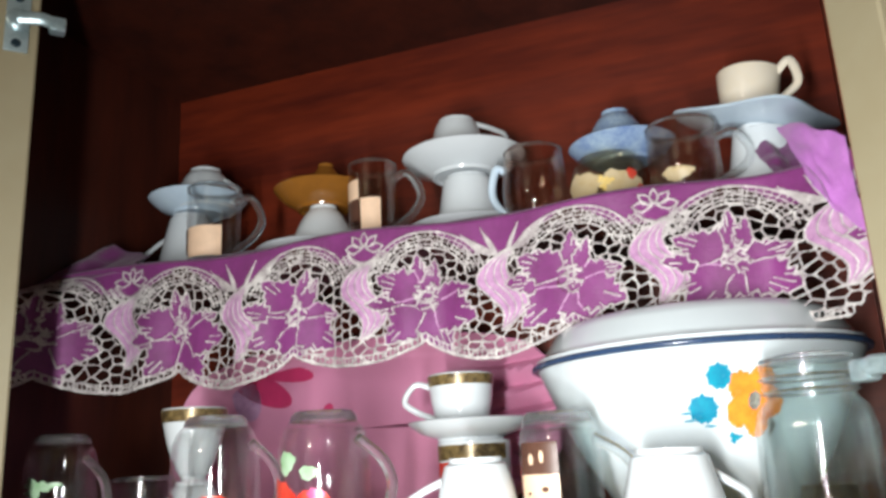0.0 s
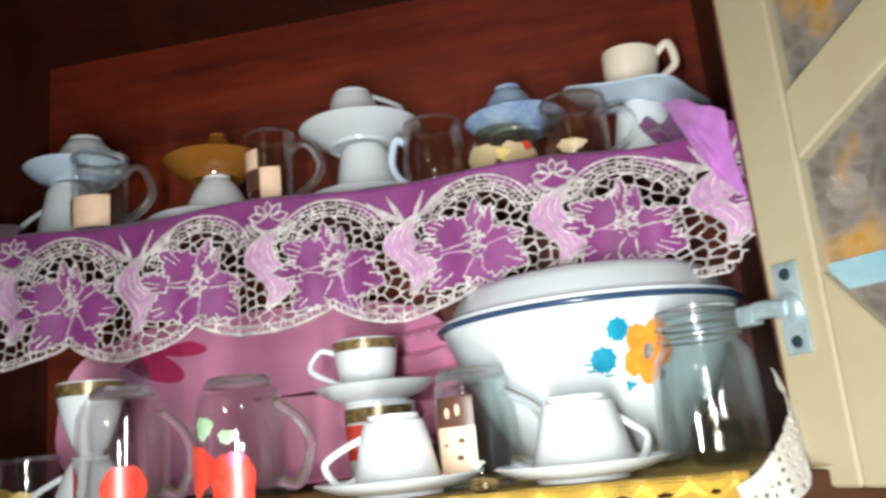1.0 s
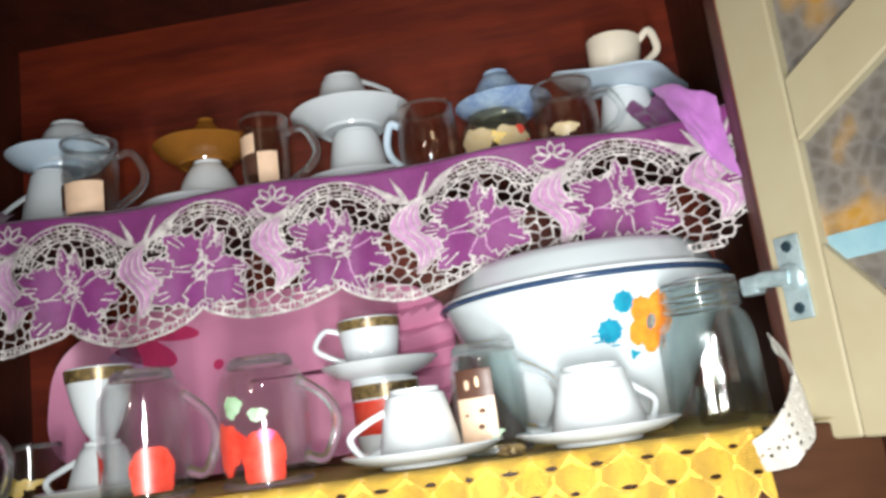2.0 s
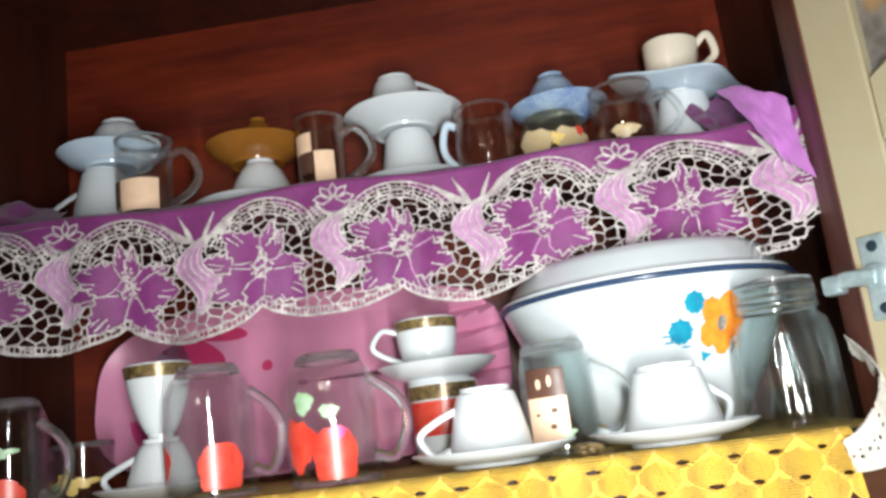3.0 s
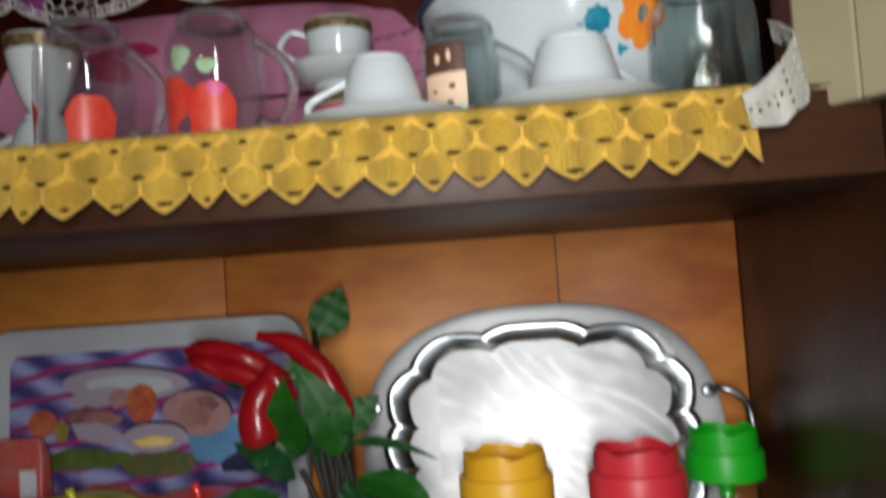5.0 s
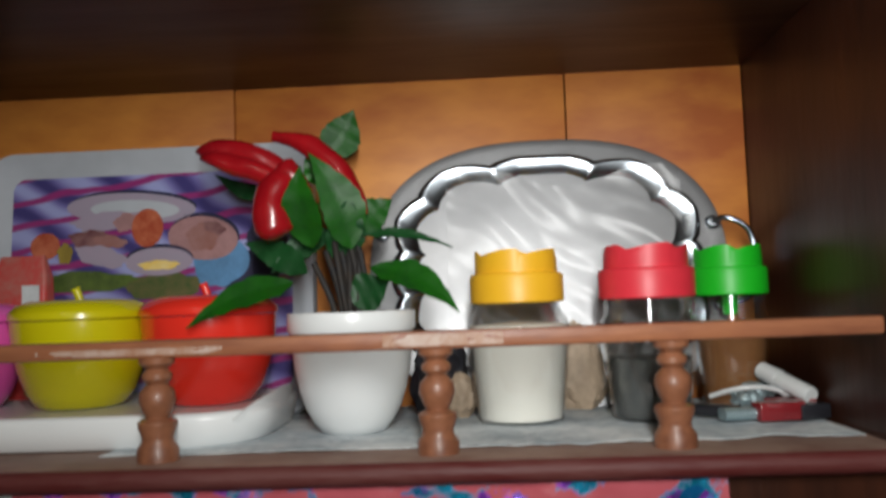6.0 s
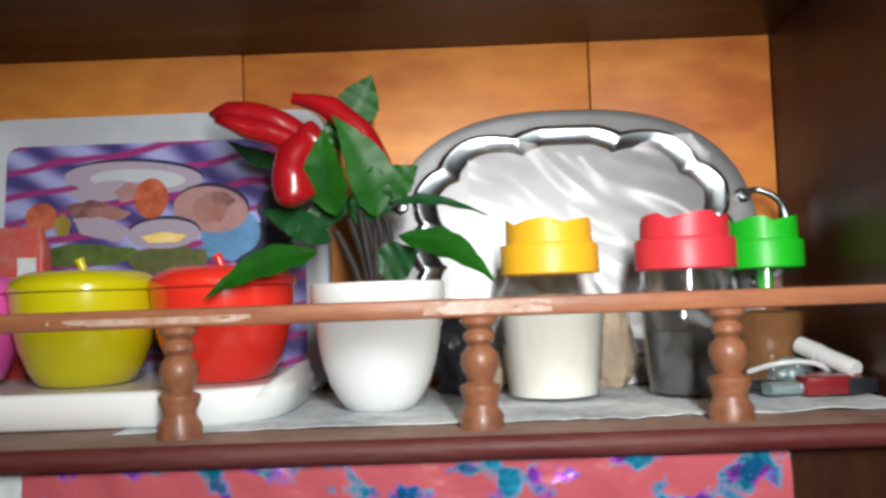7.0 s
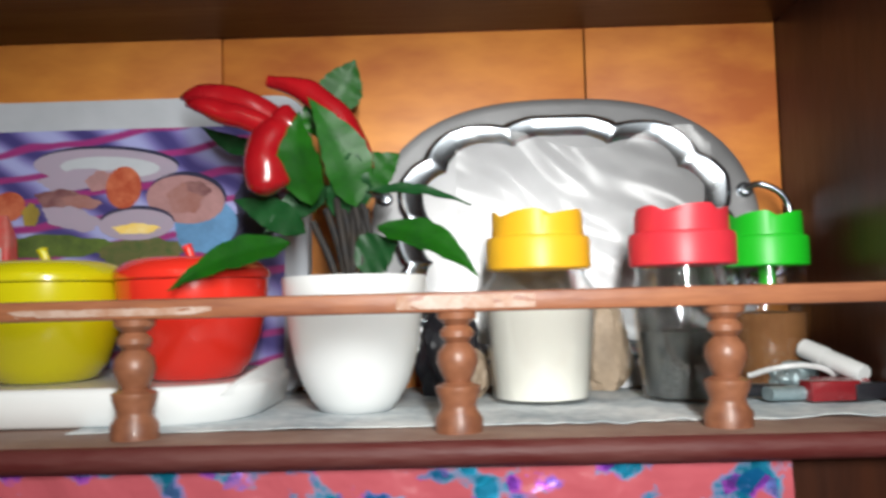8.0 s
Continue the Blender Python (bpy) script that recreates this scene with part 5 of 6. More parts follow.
def apple(x, material, label):
    a = tagged(empty("apple_canister", (x, 0.262, NZ + 0.0280)), label, "canister", "apple canisters on the tray")
    pot = [(0, 0.0), (0.036, 0.0), (0.043, 0.003), (0.052, 0.016), (0.0600, 0.038), (0.0648, 0.060), (0.0668, 0.078), (0.0672, 0.0885), (0, 0.0885)]
    part("bowl", lathe(pot, 56), material, a)
    lid = [(0.0672, 0.0892), (0.0690, 0.0905), (0.0690, 0.0955), (0.0672, 0.0985), (0.061, 0.1045), (0.050, 0.1085), (0.034, 0.1095), (0.016, 0.1065), (0.006, 0.1020), (0, 0.1005), (0, 0.0892), (0.0672, 0.0892)]
    lid_ob = part("lid", lathe(lid, 56), material, a)
    part("stem", tube(spline([(0, 0, 0.100), (-0.002, 0, 0.111), (-0.006, 0, 0.121)], 4), [0.0042] * 8 + [0.0052], 10), material, lid_ob)
    a.scale = (1.03, 1.03, 1.02)
    return a


apple(-0.5825, PINK_APPLE, "hot pink plastic apple-shaped canister on a white tray")
apple(-0.446, YELLOW_APPLE, "yellow-green plastic apple-shaped canister on a white tray")
apple(-0.3085, RED_APPLE, "red plastic apple-shaped canister on a white tray")

# picture tray leaning on the back
pic = tagged(empty("picture_tray", (-0.418, 0.372, NZ)), "white plastic tray with printed fruit picture leaning upright", "tray")
pic.matrix_world = pose(-0.418, 0.366, NZ, -4.5)


def upright(w, h, r, y, cz=0.161):
    return [(x, y, cz + z) for x, z in rounded(w, h, r)]


part("rim", loft([upright(0.400, 0.322, 0.035, 0.0), upright(0.404, 0.326, 0.036, -0.006), upright(0.398, 0.320, 0.034, -0.016), upright(0.392, 0.314, 0.032, -0.016), upright(0.352, 0.274, 0.024, -0.003), upright(0.30, 0.22, 0.02, -0.003)]), TRAY_PLASTIC, pic, sharp=60)
bm = bmesh.new()
bm.faces.new([bm.verts.new((x, -0.0036, 0.161 + z)) for x, z in rounded(0.345, 0.262, 0.016)])
printed = part("printed_picture", bm, PICTURE, pic, "fruit and dishes on a striped cloth")


def flat(name, m, x, z, w, h, lift, turn=0, outline=None):
    bm = bmesh.new()
    n = 36
    f = outline or (lambda a: 1.0)
    bm.faces.new([bm.verts.new((w * f(2 * math.pi * i / n) * math.cos(2 * math.pi * i / n), -0.0036 - lift, h * f(2 * math.pi * i / n) * math.sin(2 * math.pi * i / n))) for i in range(n)])
    bmesh.ops.transform(bm, matrix=pose(x, 0, z, 0, turn), verts=bm.verts)
    return part(name, bm, m, printed)


LILAC_WHITE = mat("pale_dish_print", (0.32, 0.28, 0.35), 0.3, spots=0.6, scale=50, dark=(0.36, 0.28, 0.36))
FRUIT_RED = mat("tomato_print", (0.32, 0.045, 0.02), 0.3, spots=0.7, scale=50, dark=(0.6, 0.2, 0.10))
MEAT = mat("pinkish_food_print", (0.32, 0.17, 0.16), 0.3, spots=0.9, scale=60, dark=(0.25, 0.10, 0.08))
NAVY_PRINT = mat("dark_navy_print", (0.03, 0.03, 0.07), 0.3, spots=0.5, scale=40)
GRASS_PRINT = mat("grass_print", (0.10, 0.15, 0.03), 0.35, spots=0.9, scale=60, dark=(0.05, 0.08, 0.02))
CYAN_PRINT = mat("light_blue_print", (0.12, 0.28, 0.50), 0.3, spots=0.6, scale=40)
bumpy = lambda a: 0.9 + 0.08 * math.sin(5 * a) + 0.05 * math.sin(11 * a + 1)
OLIVE = mat("olive_pear_print", (0.30, 0.22, 0.04), 0.3, spots=0.6, scale=60)
MAROON = mat("dark_maroon_print", (0.10, 0.03, 0.04), 0.3, spots=0.8, scale=70, dark=(0.3, 0.16, 0.15))
BLUSH = mat("blush_print", (0.40, 0.22, 0.22), 0.3, spots=0.5, scale=50)
FOLIAGE = mat("dark_foliage_print", (0.05, 0.09, 0.025), 0.35, spots=0.9, scale=70, dark=(0.16, 0.12, 0.05))
for name, m, x, z, w, h, lift, turn, outline in (
    ("dark_shape", NAVY_PRINT, 0.142, 0.200, 0.026, 0.046, 0.0002, 0, bumpy),
    ("dark_shape", NAVY_PRINT, 0.120, 0.165, 0.040, 0.030, 0.0002, 0, bumpy),
    ("dish_shadow", NAVY_PRINT, -0.022, 0.254, 0.078, 0.0195, 0.0003, 3, None),
    ("dish", LILAC_WHITE, -0.025, 0.2505, 0.080, 0.0195, 0.0005, 3, None),
    ("dish_hollow", TRAY_PLASTIC, -0.020, 0.249, 0.055, 0.012, 0.0006, 3, None),
    ("dish", LILAC_WHITE, -0.052, 0.236, 0.050, 0.013, 0.0007, -4, bumpy),
    ("dish_shadow", NAVY_PRINT, 0.066, 0.215, 0.043, 0.027, 0.0005, 8, None),
    ("dish", CYAN_PRINT, 0.087, 0.183, 0.034, 0.028, 0.0006, 0, None),
    ("dish", BLUSH, 0.064, 0.211, 0.043, 0.0265, 0.0007, 8, None),
    ("food", MEAT, 0.064, 0.212, 0.022, 0.019, 0.0009, 0, bumpy),
    ("food", MAROON, 0.078, 0.223, 0.016, 0.008, 0.0010, 20, bumpy),
    ("fruit_half", BLUSH, -0.030, 0.234, 0.0175, 0.0125, 0.0009, -10, bumpy),
    ("tomato", FRUIT_RED, -0.004, 0.226, 0.0195, 0.0235, 0.0010, 0, None),
    ("tomato", FRUIT_RED, -0.130, 0.208, 0.0185, 0.0165, 0.0008, 0, None),
    ("pear", OLIVE, -0.105, 0.198, 0.0105, 0.0140, 0.0010, 0, bumpy),
    ("food", MAROON, -0.070, 0.214, 0.034, 0.0125, 0.0008, 6, bumpy),
    ("food", MEAT, -0.050, 0.211, 0.024, 0.0080, 0.0009, 8, bumpy),
    ("napkin", LILAC_WHITE, -0.060, 0.193, 0.036, 0.0135, 0.0010, 14, bumpy),
    ("dish_shadow", NAVY_PRINT, 0.011, 0.187, 0.0415, 0.0185, 0.0008, 0, None),
    ("dish", LILAC_WHITE, 0.011, 0.1845, 0.0410, 0.0170, 0.0011, 0, None),
    ("yellow_food", YELLOW_PRINT, 0.011, 0.180, 0.0270, 0.0065, 0.0013, 0, bumpy),
    ("grass", GRASS_PRINT, -0.085, 0.163, 0.075, 0.0140, 0.0007, 0, bumpy),
    ("foliage", FOLIAGE, 0.017, 0.155, 0.055, 0.0180, 0.0006, 0, bumpy),
    ("napkin", CYAN_PRINT, 0.079, 0.164, 0.026, 0.0130, 0.0009, 10, bumpy),
    ("red_fruit", FRUIT_RED, -0.050, 0.095, 0.090, 0.0400, 0.0006, 0, bumpy),
):
    flat(name, m, x, z, w, h, lift, turn, outline)

pack = tagged(empty("snack_packet", (-0.560, 0.352, NZ)), "red and white printed paper packet standing behind the canisters", "packet")
bm = loft([ring_of(0.066, 0.026, 0.006, 0.0), ring_of(0.070, 0.030, 0.008, 0.08), ring_of(0.066, 0.018, 0.004, 0.17), ring_of(0.050, 0.006, 0.002, 0.195)])
for v in bm.verts:
    v.co += 0.003 * Vector((noise.noise(v.co * 60), noise.noise(v.co * 60 + Vector((5, 0, 0))), 0))
part("pack", bm, RED_PACK, pack)
part("label", box(0.006, 0.026, -0.0150, -0.0125, 0.128, 0.160), WHITE_PRINT, pack, "white label")


# ---- steel serving tray ----
def tray_outline(a, w, h, n):
    c, s = math.cos(a), math.sin(a)
    r = (abs(c / w) ** n + abs(s / h) ** n) ** (-1 / n)
    return r * c, r * s


CUSPS = [radians(a) for a in (9, 32, 64, 116, 148, 171, 189, 212, 244, 296, 328, 351)]


def well(a, k, depth):
    """Wavy well outline whose lobes meet in cusps."""
    near = min(abs((a - c + math.pi) % (2 * math.pi) - math.pi) for c in CUSPS)
    x, z = tray_outline(a, 0.172, 0.128, 3.2)
    f = 0.925 + 0.105 * min(1, near / radians(13)) ** 0.55
    return x * f * k, z * f * k


def tray_ring(k, y, mix=1.0):
    out = []
    for i in range(240):
        a = 2 * math.pi * i / 240
        x0, z0 = tray_outline(a, 0.207, 0.160, 2.5)
        x1, z1 = well(a, 1, 0)
        if k <= 1:
            x, z = x1 * k, z1 * k
        else:
            t = k - 1
            x, z = x1 + (x0 - x1) * t, z1 + (z0 - z1) * t
        out.append((x, y, 0.160 + z))
    return out


st = tagged(empty("serving_tray", (0.055, 0.36, NZ)), "oval stainless steel serving tray with wavy well standing upright", "tray")
st.matrix_world = pose(0.055, 0.337, NZ, TRAY_LEAN)
part("plate", loft([tray_ring(2.0, 0.0020), tray_ring(2.0, 0.0004), [(x * 0.99, 0.0001, 0.160 + (z - 0.160) * 0.99) for x, _, z in tray_ring(2.0, 0)], [(x * 0.94, 0.0004, 0.160 + (z - 0.160) * 0.94) for x, _, z in tray_ring(2.0, 0)], tray_ring(1.16, 0.0), tray_ring(1.08, 0.002), tray_ring(1.02, 0.005), tray_ring(0.985, 0.009), tray_ring(0.94, 0.0115), tray_ring(0.905, 0.0125), tray_ring(0.885, 0.0125), tray_ring(0.84, 0.0096), tray_ring(0.6, 0.0098), tray_ring(0.3, 0.010), tray_ring(0.02, 0.010)]), STEEL, st, sharp=22)
BORDER = ((1.31, 0.0004), (1.28, -0.0026), (1.21, -0.0052), (1.12, -0.0064), (1.03, -0.0058), (0.95, -0.0036), (0.90, 0.0004), (0.865, 0.0052), (0.84, 0.0090))
rings = [tray_ring(k, y) for k, y in BORDER]
part("raised_border", loft(rings, False), STEEL_BRIGHT, st, "polished wavy border round the well", 85)
for sx in (-1, 1):
    h = tube(spline([(sx * 0.192, -0.004, 0.208), (sx * 0.203, -0.016, 0.209), (sx * 0.222, -0.018, 0.199), (sx * 0.232, -0.014, 0.180), (sx * 0.231, -0.012, 0.140), (sx * 0.220, -0.018, 0.118), (sx * 0.203, -0.016, 0.110), (sx * 0.192, -0.004, 0.111)], 5), 0.0036, 12)
    hd = part("handle", h, STEEL_BRIGHT, st, "curved steel handle")
    for z in (0.208, 0.111):
        s = lathe([(0, -0.002), (0.008, -0.002), (0.0085, 0.002), (0.006, 0.006), (0, 0.007)], 18)
        bmesh.ops.transform(s, matrix=pose(sx * 0.192, -0.001, z, 90), verts=s.verts)
        part("rivet", s, STEEL_BRIGHT, hd)


# ---- flower pot with plastic peppers ----
pot = tagged(empty("flower_pot", (-0.152, 0.222, NZ)), "white plastic flower pot on newspaper", "pot")
POT = [(0.028, 0), (0.031, 0.001), (0.0385, 0.010), (0.0465, 0.024), (0.0525, 0.042), (0.0568, 0.063), (0.0592, 0.085), (0.0600, 0.0965), (0.0604, 0.0982)]
part("bowl", lathe(shell(POT, 0.0032, 0.08), 64), WHITE_PLASTIC, pot)
part("collar", lathe([(0.0575, 0.0984), (0.0618, 0.0984), (0.0628, 0.1000), (0.0632, 0.1150), (0.0622, 0.1172), (0.0600, 0.1165), (0.0575, 0.0984)], 64), WHITE_PLASTIC, pot, "plain raised collar of the pot")
plant = tagged(empty("pepper_plant", (-0.152, 0.222, NZ + 0.082)), "artificial plant with red peppers and glossy green leaves", "plant")


def leaf(base, tip, width, bend=(0, 0, 0), material=None, side=(0, -1, 0)):
    """A pointed leaf with a midrib fold, from base to tip; side is roughly where its face looks."""
    b, t, k = Vector(base), Vector(tip), Vector(bend)
    d = (t - b).normalized()
    n = Vector(side)
    n = (n - n.dot(d) * d).normalized()
    s = d.cross(n).normalized()

    def fn(u, v):
        w = width * 0.5 * (math.sin(math.pi * u ** 0.72) ** 1.05 if 0 < u < 1 else 0.0) * (1 + 0.05 * math.sin(40 * u))
        x = 2 * v - 1
        p = b + (t - b) * u + k * math.sin(math.pi * u)
        ripple = 0.0012 * math.sin(24 * u) * abs(x)
        return p + s * w * x + n * (-0.16 * w * (1 - abs(x)) + ripple)
    bm = sheet(fn, 16, 8)
    bmesh.ops.remove_doubles(bm, verts=bm.verts, dist=0.0002)
    bmesh.ops.solidify(bm, geom=list(bm.faces), thickness=0.0008)
    return part("leaf", bm, material or LEAF, plant, sharp=60)


def pepper(pts, r):
    line = spline(pts, 5)
    n = len(line)
    rad = []
    for i in range(n):
        t = i / (n - 1)
        rad.append(r * (0.45 + 0.55 * math.sin(math.pi * min(1, t * 1.5) * 0.5)) * (1 if t < 0.75 else max(0.22, 1 - ((t - 0.75) / 0.25) ** 2 * 0.8)))
    bm = tube(line, rad, 18)
    for v in bm.verts:
        v.co += 0.0035 * Vector((noise.noise(v.co * 45), noise.noise(v.co * 45 + Vector((7, 0, 0))), noise.noise(v.co * 45 + Vector((0, 7, 0)))))
    return part("pepper", bm, PEPPER_RED, plant, sharp=80)


R0 = (-0.152, 0.222, NZ + 0.082)
rel = lambda x, y, z: (x - R0[0], y - R0[1], z - R0[2])
for bx, tx, ty, tz in ((-0.008, -0.178, 0.235, 1.372), (0.0, -0.170, 0.24, 1.40), (0.006, -0.156, 0.23, 1.395), (-0.004, -0.162, 0.26, 1.42), (0.010, -0.142, 0.225, 1.37), (-0.012, -0.190, 0.23, 1.36), (0.003, -0.150, 0.25, 1.43), (0.001, -0.197, 0.345, 1.493)):
    part("stem", tube(spline([(bx, 0.0, 0.0), ((bx + tx - R0[0]) / 2 + 0.006, 0.004, (tz - R0[2]) * 0.5), rel(tx, ty, tz)], 5), 0.0034, 8), STEM, plant)
for base, tip, w, bend, m, side in (
    ((-0.197, 0.345, 1.487), (-0.163, 0.345, 1.542), 0.046, (0.005, 0, 0), LEAF, (0.2, -1, 0)),
    ((-0.190, 0.23, 1.375), (-0.196, 0.205, 1.455), 0.042, (-0.006, -0.008, 0), LEAF, (-0.2, -1, 0.3)),
    ((-0.150, 0.225, 1.372), (-0.190, 0.215, 1.470), 0.044, (0.012, -0.010, 0), LEAF, (0.2, -1, 0.25)),
    ((-0.150, 0.24, 1.39), (-0.112, 0.26, 1.425), 0.036, (0, 0, 0.004), LEAF, (0.2, -1, 0.2)),
    ((-0.140, 0.22, 1.385), (-0.048, 0.20, 1.368), 0.011, (0, 0, 0.008), LEAF_DARK, (0, -1, 0.5)),
    ((-0.130, 0.21, 1.352), (-0.043, 0.185, 1.306), 0.036, (0.004, 0, 0.012), LEAF, (0.1, -0.8, 0.7)),
    ((-0.206, 0.21, 1.340), (-0.302, 0.175, 1.300), 0.036, (0, 0, 0.010), LEAF, (-0.1, -0.8, 0.6)),
    ((-0.196, 0.23, 1.350), (-0.268, 0.255, 1.385), 0.030, (0, 0, 0.004), LEAF_DARK, (-0.2, -1, 0.3)),
    ((-0.150, 0.22, 1.318), (-0.112, 0.212, 1.338), 0.040, (0, 0, 0.003), LEAF_DARK, (0.2, -1, 0.2)),
    ((-0.250, 0.30, 1.440), (-0.316, 0.31, 1.468), 0.020, (0, 0, -0.006), LEAF_DARK, (0, -1, 0.2)),
    ((-0.178, 0.25, 1.395), (-0.236, 0.24, 1.352), 0.030, (0, 0, 0.004), LEAF_DARK, (0, -1, 0.2)),
    ((-0.165, 0.235, 1.36), (-0.150, 0.215, 1.425), 0.040, (0.004, -0.006, 0), LEAF_DARK, (0.3, -1, 0.2)),
    ((-0.186, 0.245, 1.44), (-0.196, 0.255, 1.486), 0.024, (0, 0, 0), LEAF, (0, -1, 0)),
):
    leaf(rel(*base), rel(*tip), w, bend, m, side)
pepper([rel(-0.202, 0.250, 1.445), rel(-0.233, 0.250, 1.465), rel(-0.272, 0.252, 1.479), rel(-0.317, 0.256, 1.485)], 0.0125)
pepper([rel(-0.203, 0.240, 1.436), rel(-0.231, 0.238, 1.451), rel(-0.269, 0.240, 1.464), rel(-0.309, 0.244, 1.475)], 0.0120)
pepper([rel(-0.207, 0.238, 1.459), rel(-0.221, 0.232, 1.444), rel(-0.231, 0.228, 1.421), rel(-0.228, 0.224, 1.396), rel(-0.226, 0.224, 1.385)], 0.0205)
pepper([rel(-0.232, 0.250, 1.495), rel(-0.198, 0.246, 1.484), rel(-0.164, 0.240, 1.454), rel(-0.135, 0.236, 1.408)], 0.0128)
pepper([rel(-0.195, 0.236, 1.429), rel(-0.205, 0.232, 1.442), rel(-0.214, 0.230, 1.454), rel(-0.224, 0.232, 1.464)], 0.0125)


# ---- storage jars ----
def petal_wave(t):
    """Overlapping petals round the crown of a lid: a slow rise and a quick fall, -1..1."""
    f = (t * 5) % 1
    return 2 * (math.sin(f / 0.74 * math.pi / 2) if f < 0.74 else 0.5 + 0.5 * math.cos((f - 0.74) / 0.26 * math.pi)) - 1


def jar(x, y, r_lid, r_body, lid_mat, fill_mat, level, label, stem=False):
    j = tagged(empty("storage_jar", (x, y, NZ)), label, "jar", "storage jars with crown lids")
    wall = [(r_body * 0.72, 0), (r_body * 0.79, 0.001), (r_body * 0.83, 0.005), (r_body * 0.89, 0.035), (r_body * 0.96, 0.075), (r_body, 0.090), (r_body * 0.985, 0.099), (r_body * 0.90, 0.107), (r_lid * 0.90, 0.114), (r_lid * 0.88, 0.122)]
    part("glass", lathe(shell(wall, 0.0022, 0.004), 56), GLASS, j, "clear glass body")
    inside = [(0, 0.0048)] + [(rr - 0.0026, max(zz, 0.0048)) for rr, zz in wall if zz < level] + [(float(np.interp(level, [w[1] for w in wall], [w[0] for w in wall])) - 0.0026, level), (0, level + 0.003)]
    part("contents", lathe(inside, 48), fill_mat, j)
    low = lathe([(0, 0.120), (r_lid * 0.97, 0.120), (r_lid, 0.1215), (r_lid, 0.146), (r_lid * 0.97, 0.149), (r_lid * 0.885, 0.150), (r_lid * 0.87, 0.166)], 72)
    n = 72
    top = bmesh.new()
    rings = []
    for rr, zz, wave in ((0.885, 0.1495, 0), (0.870, 0.164, 0.6), (0.855, 0.1705, 1), (0.835, 0.1705, 1), (0.82, 0.160, 0.3), (0.5, 0.157, 0)):
        rings.append([(r_lid * rr * (1 + 0.022 * wave * petal_wave(i / n + x)) * math.cos(2 * math.pi * i / n), r_lid * rr * (1 + 0.022 * wave * petal_wave(i / n + x)) * math.sin(2 * math.pi * i / n), zz + wave * 0.0026 * petal_wave(i / n + x)) for i in range(n)])
    part("lid", low, lid_mat, j, "plastic screw lid")
    part("crown", loft(rings), lid_mat, j, "wavy raised crown of the lid")
    if stem:
        part("spout", lathe([(0, 0.099), (0.0075, 0.099), (0.0085, 0.12), (0, 0.12)], 20), lid_mat, j)
    return j


jar(0.0135, 0.252, 0.0475, 0.0525, LID_YELLOW, SUGAR, 0.098, "glass jar of white sugar with yellow crown lid")
jar(0.1425, 0.242, 0.0475, 0.0465, LID_RED, TEA, 0.062, "glass jar of black tea with red crown lid")
jar(0.2455, 0.318, 0.0405, 0.0400, LID_GREEN, BROWN_POWDER, 0.074, "glass jar of brown powder with green crown lid", True)


# ---- papers and small things on the niche shelf ----
def paper(x0, x1, y0, y1, seed, z, label):
    def fn(u, v):
        e = 0.006 * noise.noise((u * 7, seed, 0))
        q = 0.0012 * (1 + noise.noise((u * 9, v * 5, seed))) + 0.005 * max(0, noise.noise((u * 5, seed + 3, 0))) * (1 - v) ** 6
        return (x0 + (x1 - x0) * u + 0.004 * noise.noise((v * 6, seed, 5)), y0 + (y1 - y0) * v + e * (1 - v), z + q)
    return tagged(part("newspaper_sheet", sheet(fn, 40, 16, 0.0006), PAPER), label, "paper")


paper(-0.36, -0.005, 0.118, 0.40, 1, NICHE + 0.0005, "creased old newspaper lining the shelf")
paper(-0.03, 0.115, 0.116, 0.40, 4, NICHE + 0.0009, "creased old newspaper lining the shelf")
paper(0.06, 0.296, 0.124, 0.40, 8, NICHE + 0.0003, "creased old newspaper lining the shelf")


def crumpled(name, at, size, material, label, category, seed):
    bm = bmesh.new()
    bmesh.ops.create_icosphere(bm, subdivisions=4, radius=1)
    for v in bm.verts:
        k = 1 + 0.22 * noise.noise(v.co * 2.2 + Vector((seed, 0, 0))) + 0.14 * abs(noise.noise(v.co * 6 + Vector((0, seed, 0)))) + 0.06 * noise.noise(v.co * 14)
        v.co = Vector((v.co.x * size[0], v.co.y * size[1], v.co.z * size[2])) * k
        v.co.z = max(v.co.z, -size[2] * 0.8)
    ob = tagged(part(name, bm, material, sharp=25), label, category)
    ob.location = (at[0], at[1], at[2] + size[2] * 0.8)
    return ob


crumpled("paper_bag", (0.080, 0.335, NZ), (0.030, 0.018, 0.050), TAN, "crumpled tan bag behind the jars", "bag", 2)
crumpled("plastic_bag", (-0.070, 0.315, NZ), (0.030, 0.026, 0.048), DARK_PLASTIC, "dark crumpled plastic bag behind the pot", "bag", 6)
crumpled("paper_bag", (-0.052, 0.30, NZ), (0.020, 0.018, 0.026), TAN, "small crumpled tan bag", "bag", 9)


def marker(a, b, r, m, cap, label):
    a, b = Vector(a), Vector(b)
    p = tagged(empty("marker_pen", a), label, "pen")
    d = b - a
    part("barrel", tube([(0, 0, 0), d * 0.03, d * 0.6], [r * 0.9, r, r], 16), m, p)
    part("cap", tube([d * 0.602, d * 0.63, d * 0.97, d], [r * 1.08, r * 1.1, r * 1.05, r * 0.7], 16), cap, p)
    return p


marker((0.290, 0.222, NZ + 0.021), (0.262, 0.282, NZ + 0.042), 0.0085, WHITE_PLASTIC, WHITE_PLASTIC, "white marker pen resting on small boxes")
b1 = tagged(part("match_box", box(-0.022, 0.022, -0.011, 0.011, 0, 0.017, 0.0015), LIGHTER_RED), "dark red plastic box on newspaper", "box")
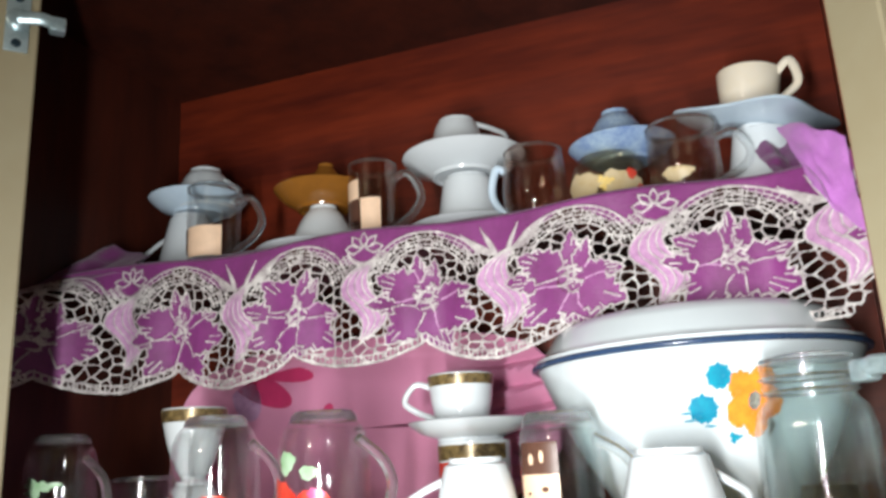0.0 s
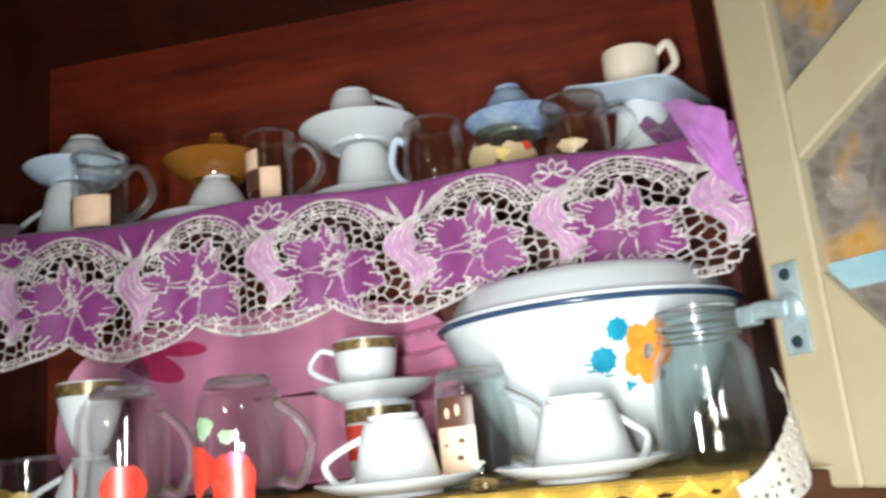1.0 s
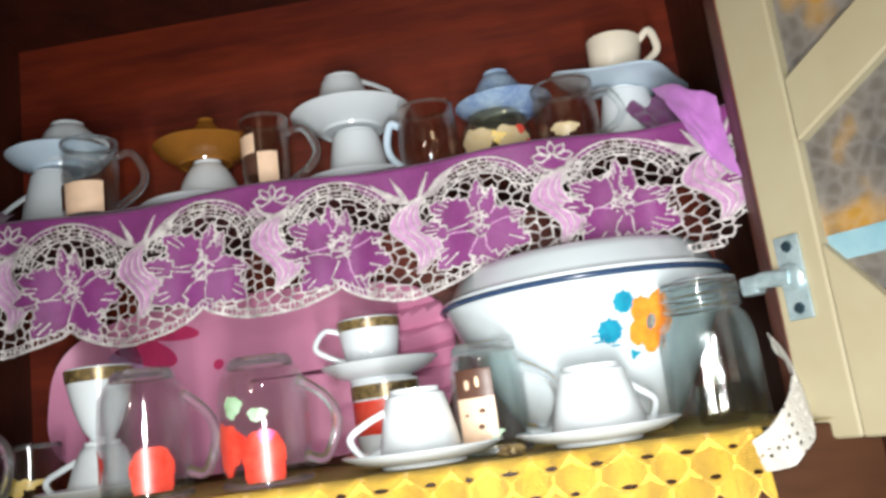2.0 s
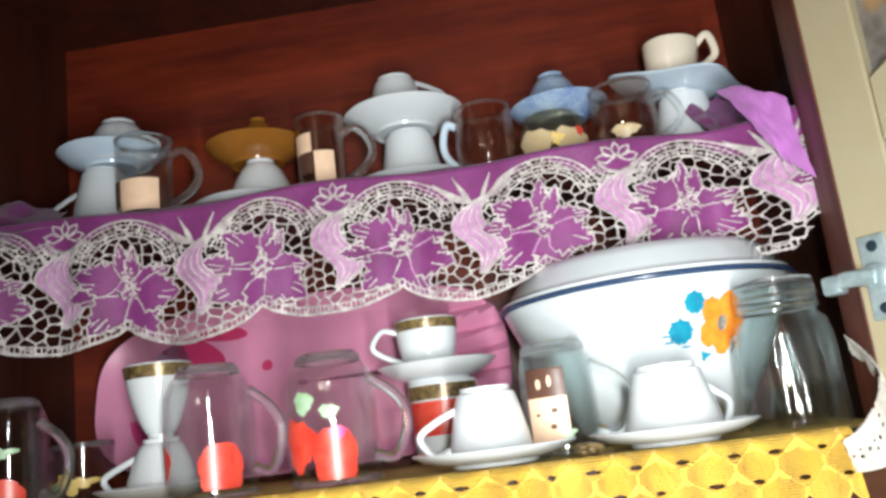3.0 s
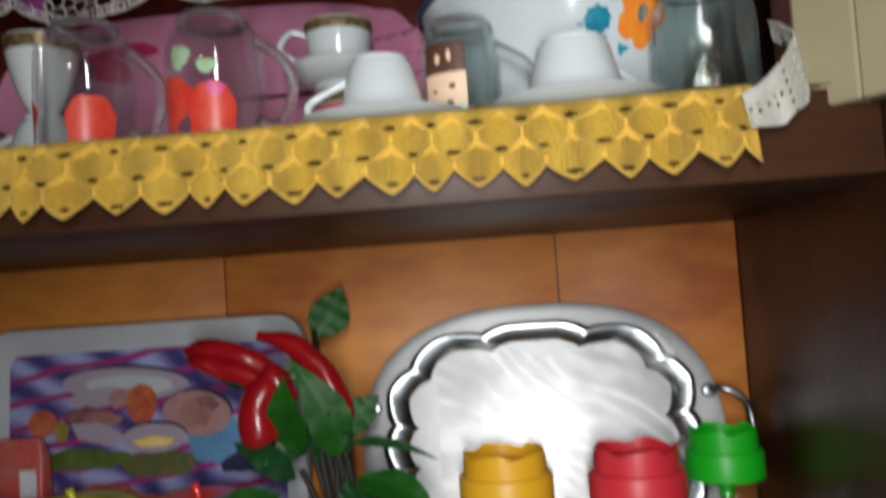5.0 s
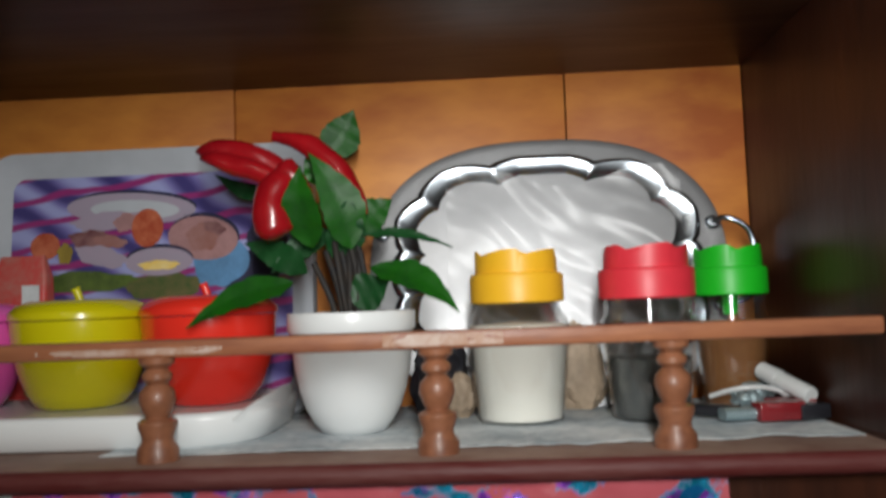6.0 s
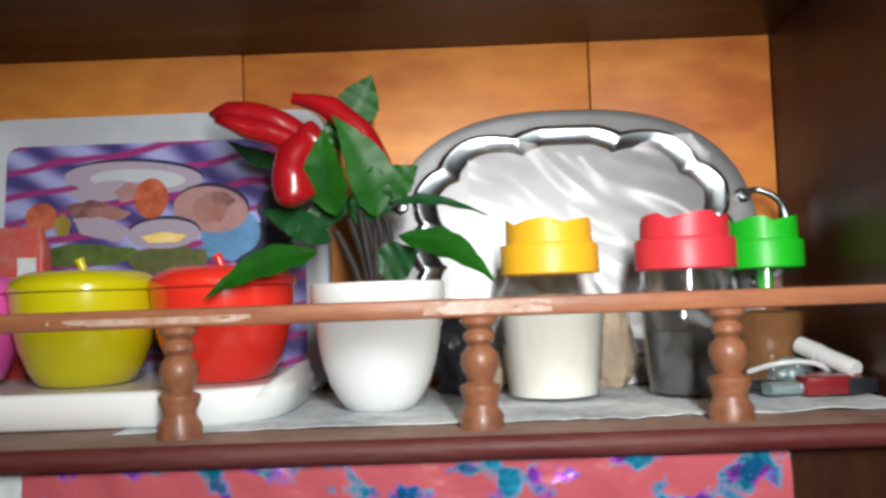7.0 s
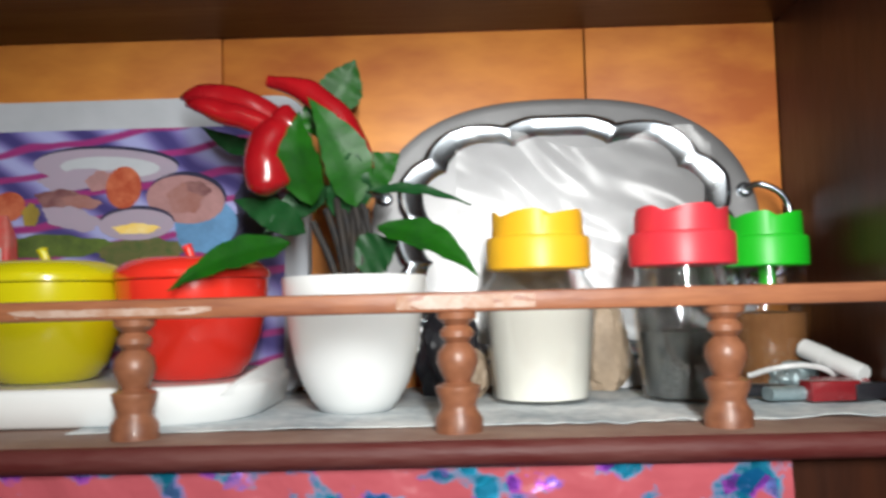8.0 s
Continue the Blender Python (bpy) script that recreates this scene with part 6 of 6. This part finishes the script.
b1.matrix_world = pose(0.252, 0.205, NZ + 0.002, 0, 0, 8)
b2 = tagged(part("match_box", box(-0.024, 0.024, -0.012, 0.012, 0, 0.016, 0.0015), LIGHTER_RED), "dark red plastic box against the side board", "box")
b2.matrix_world = pose(0.274, 0.238, NZ + 0.002, 0, 0, -14)


def lighter(at, turn, m, label):
    g = tagged(empty("lighter", at), label, "lighter")
    g.matrix_world = pose(*at, 0, 0, turn)
    bm = loft([[(0.0, y, z + 0.006) for y, z in rounded(0.020, 0.011, 0.005)], [(0.052, y, z + 0.006) for y, z in rounded(0.020, 0.011, 0.005)]])
    part("case", bm, m, g)
    part("cap", box(0.0525, 0.066, -0.009, 0.009, 0.001, 0.011, 0.002), ZINC, g, "metal cap")
    part("wheel", tube([(0.068, -0.003, 0.008), (0.068, 0.003, 0.008)], 0.0035, 12), SCREW, g)
    return g


lighter((0.178, 0.252, NZ + 0.0022), -32, DARK_PLASTIC, "black lighter with metal cap on newspaper")
lighter((0.200, 0.205, NZ + 0.0022), 8, ZINC, "grey metal lighter on newspaper")
part_wire = part("cord", tube(spline([(0.205, 0.265, NZ + 0.018), (0.225, 0.25, NZ + 0.026), (0.25, 0.245, NZ + 0.028), (0.272, 0.25, NZ + 0.022), (0.294, 0.262, NZ + 0.006)], 6), 0.0026, 8), WHITE_PLASTIC)
tagged(part_wire, "white plastic cord lying over small boxes", "cord")


# crinkled clear film hanging over the steel tray, and a scrap between the saucers
def clear_sheet(u, v):
    x, z = -0.115 + 0.27 * u, 0.02 + 0.245 * v
    return (x, -0.020 + 0.007 * noise.noise((u * 7 + v * 5, v * 6, 1)) + 0.0022 * abs(math.sin(19 * u + 23 * v)), z + 0.012 * math.sin(9 * u) * v)


wrap = tagged(part("plastic_wrap", sheet(clear_sheet, 70, 60), CLEAR_FILM, sharp=70), "crinkled clear plastic film hanging over the steel tray", "wrap")
wrap.matrix_world = pose(0.055, 0.337, NZ, TRAY_LEAN)
crumpled("foil_scrap", (0.018, 0.034, LO), (0.012, 0.010, 0.006), GOLD_RIM, "small golden scrap between the saucers", "scrap", 13)

b3 = tagged(part("match_box", box(-0.016, 0.016, -0.009, 0.009, 0, 0.014, 0.0015), DARK_PLASTIC), "small black plastic box against the side board", "box")
b3.matrix_world = pose(0.283, 0.208, NZ + 0.002, 0, 0, 18)
crumpled("plastic_bag", (0.255, 0.285, NZ), (0.022, 0.014, 0.016), ZINC, "small crumpled silvery wrapper behind the boxes", "wrapper", 21)
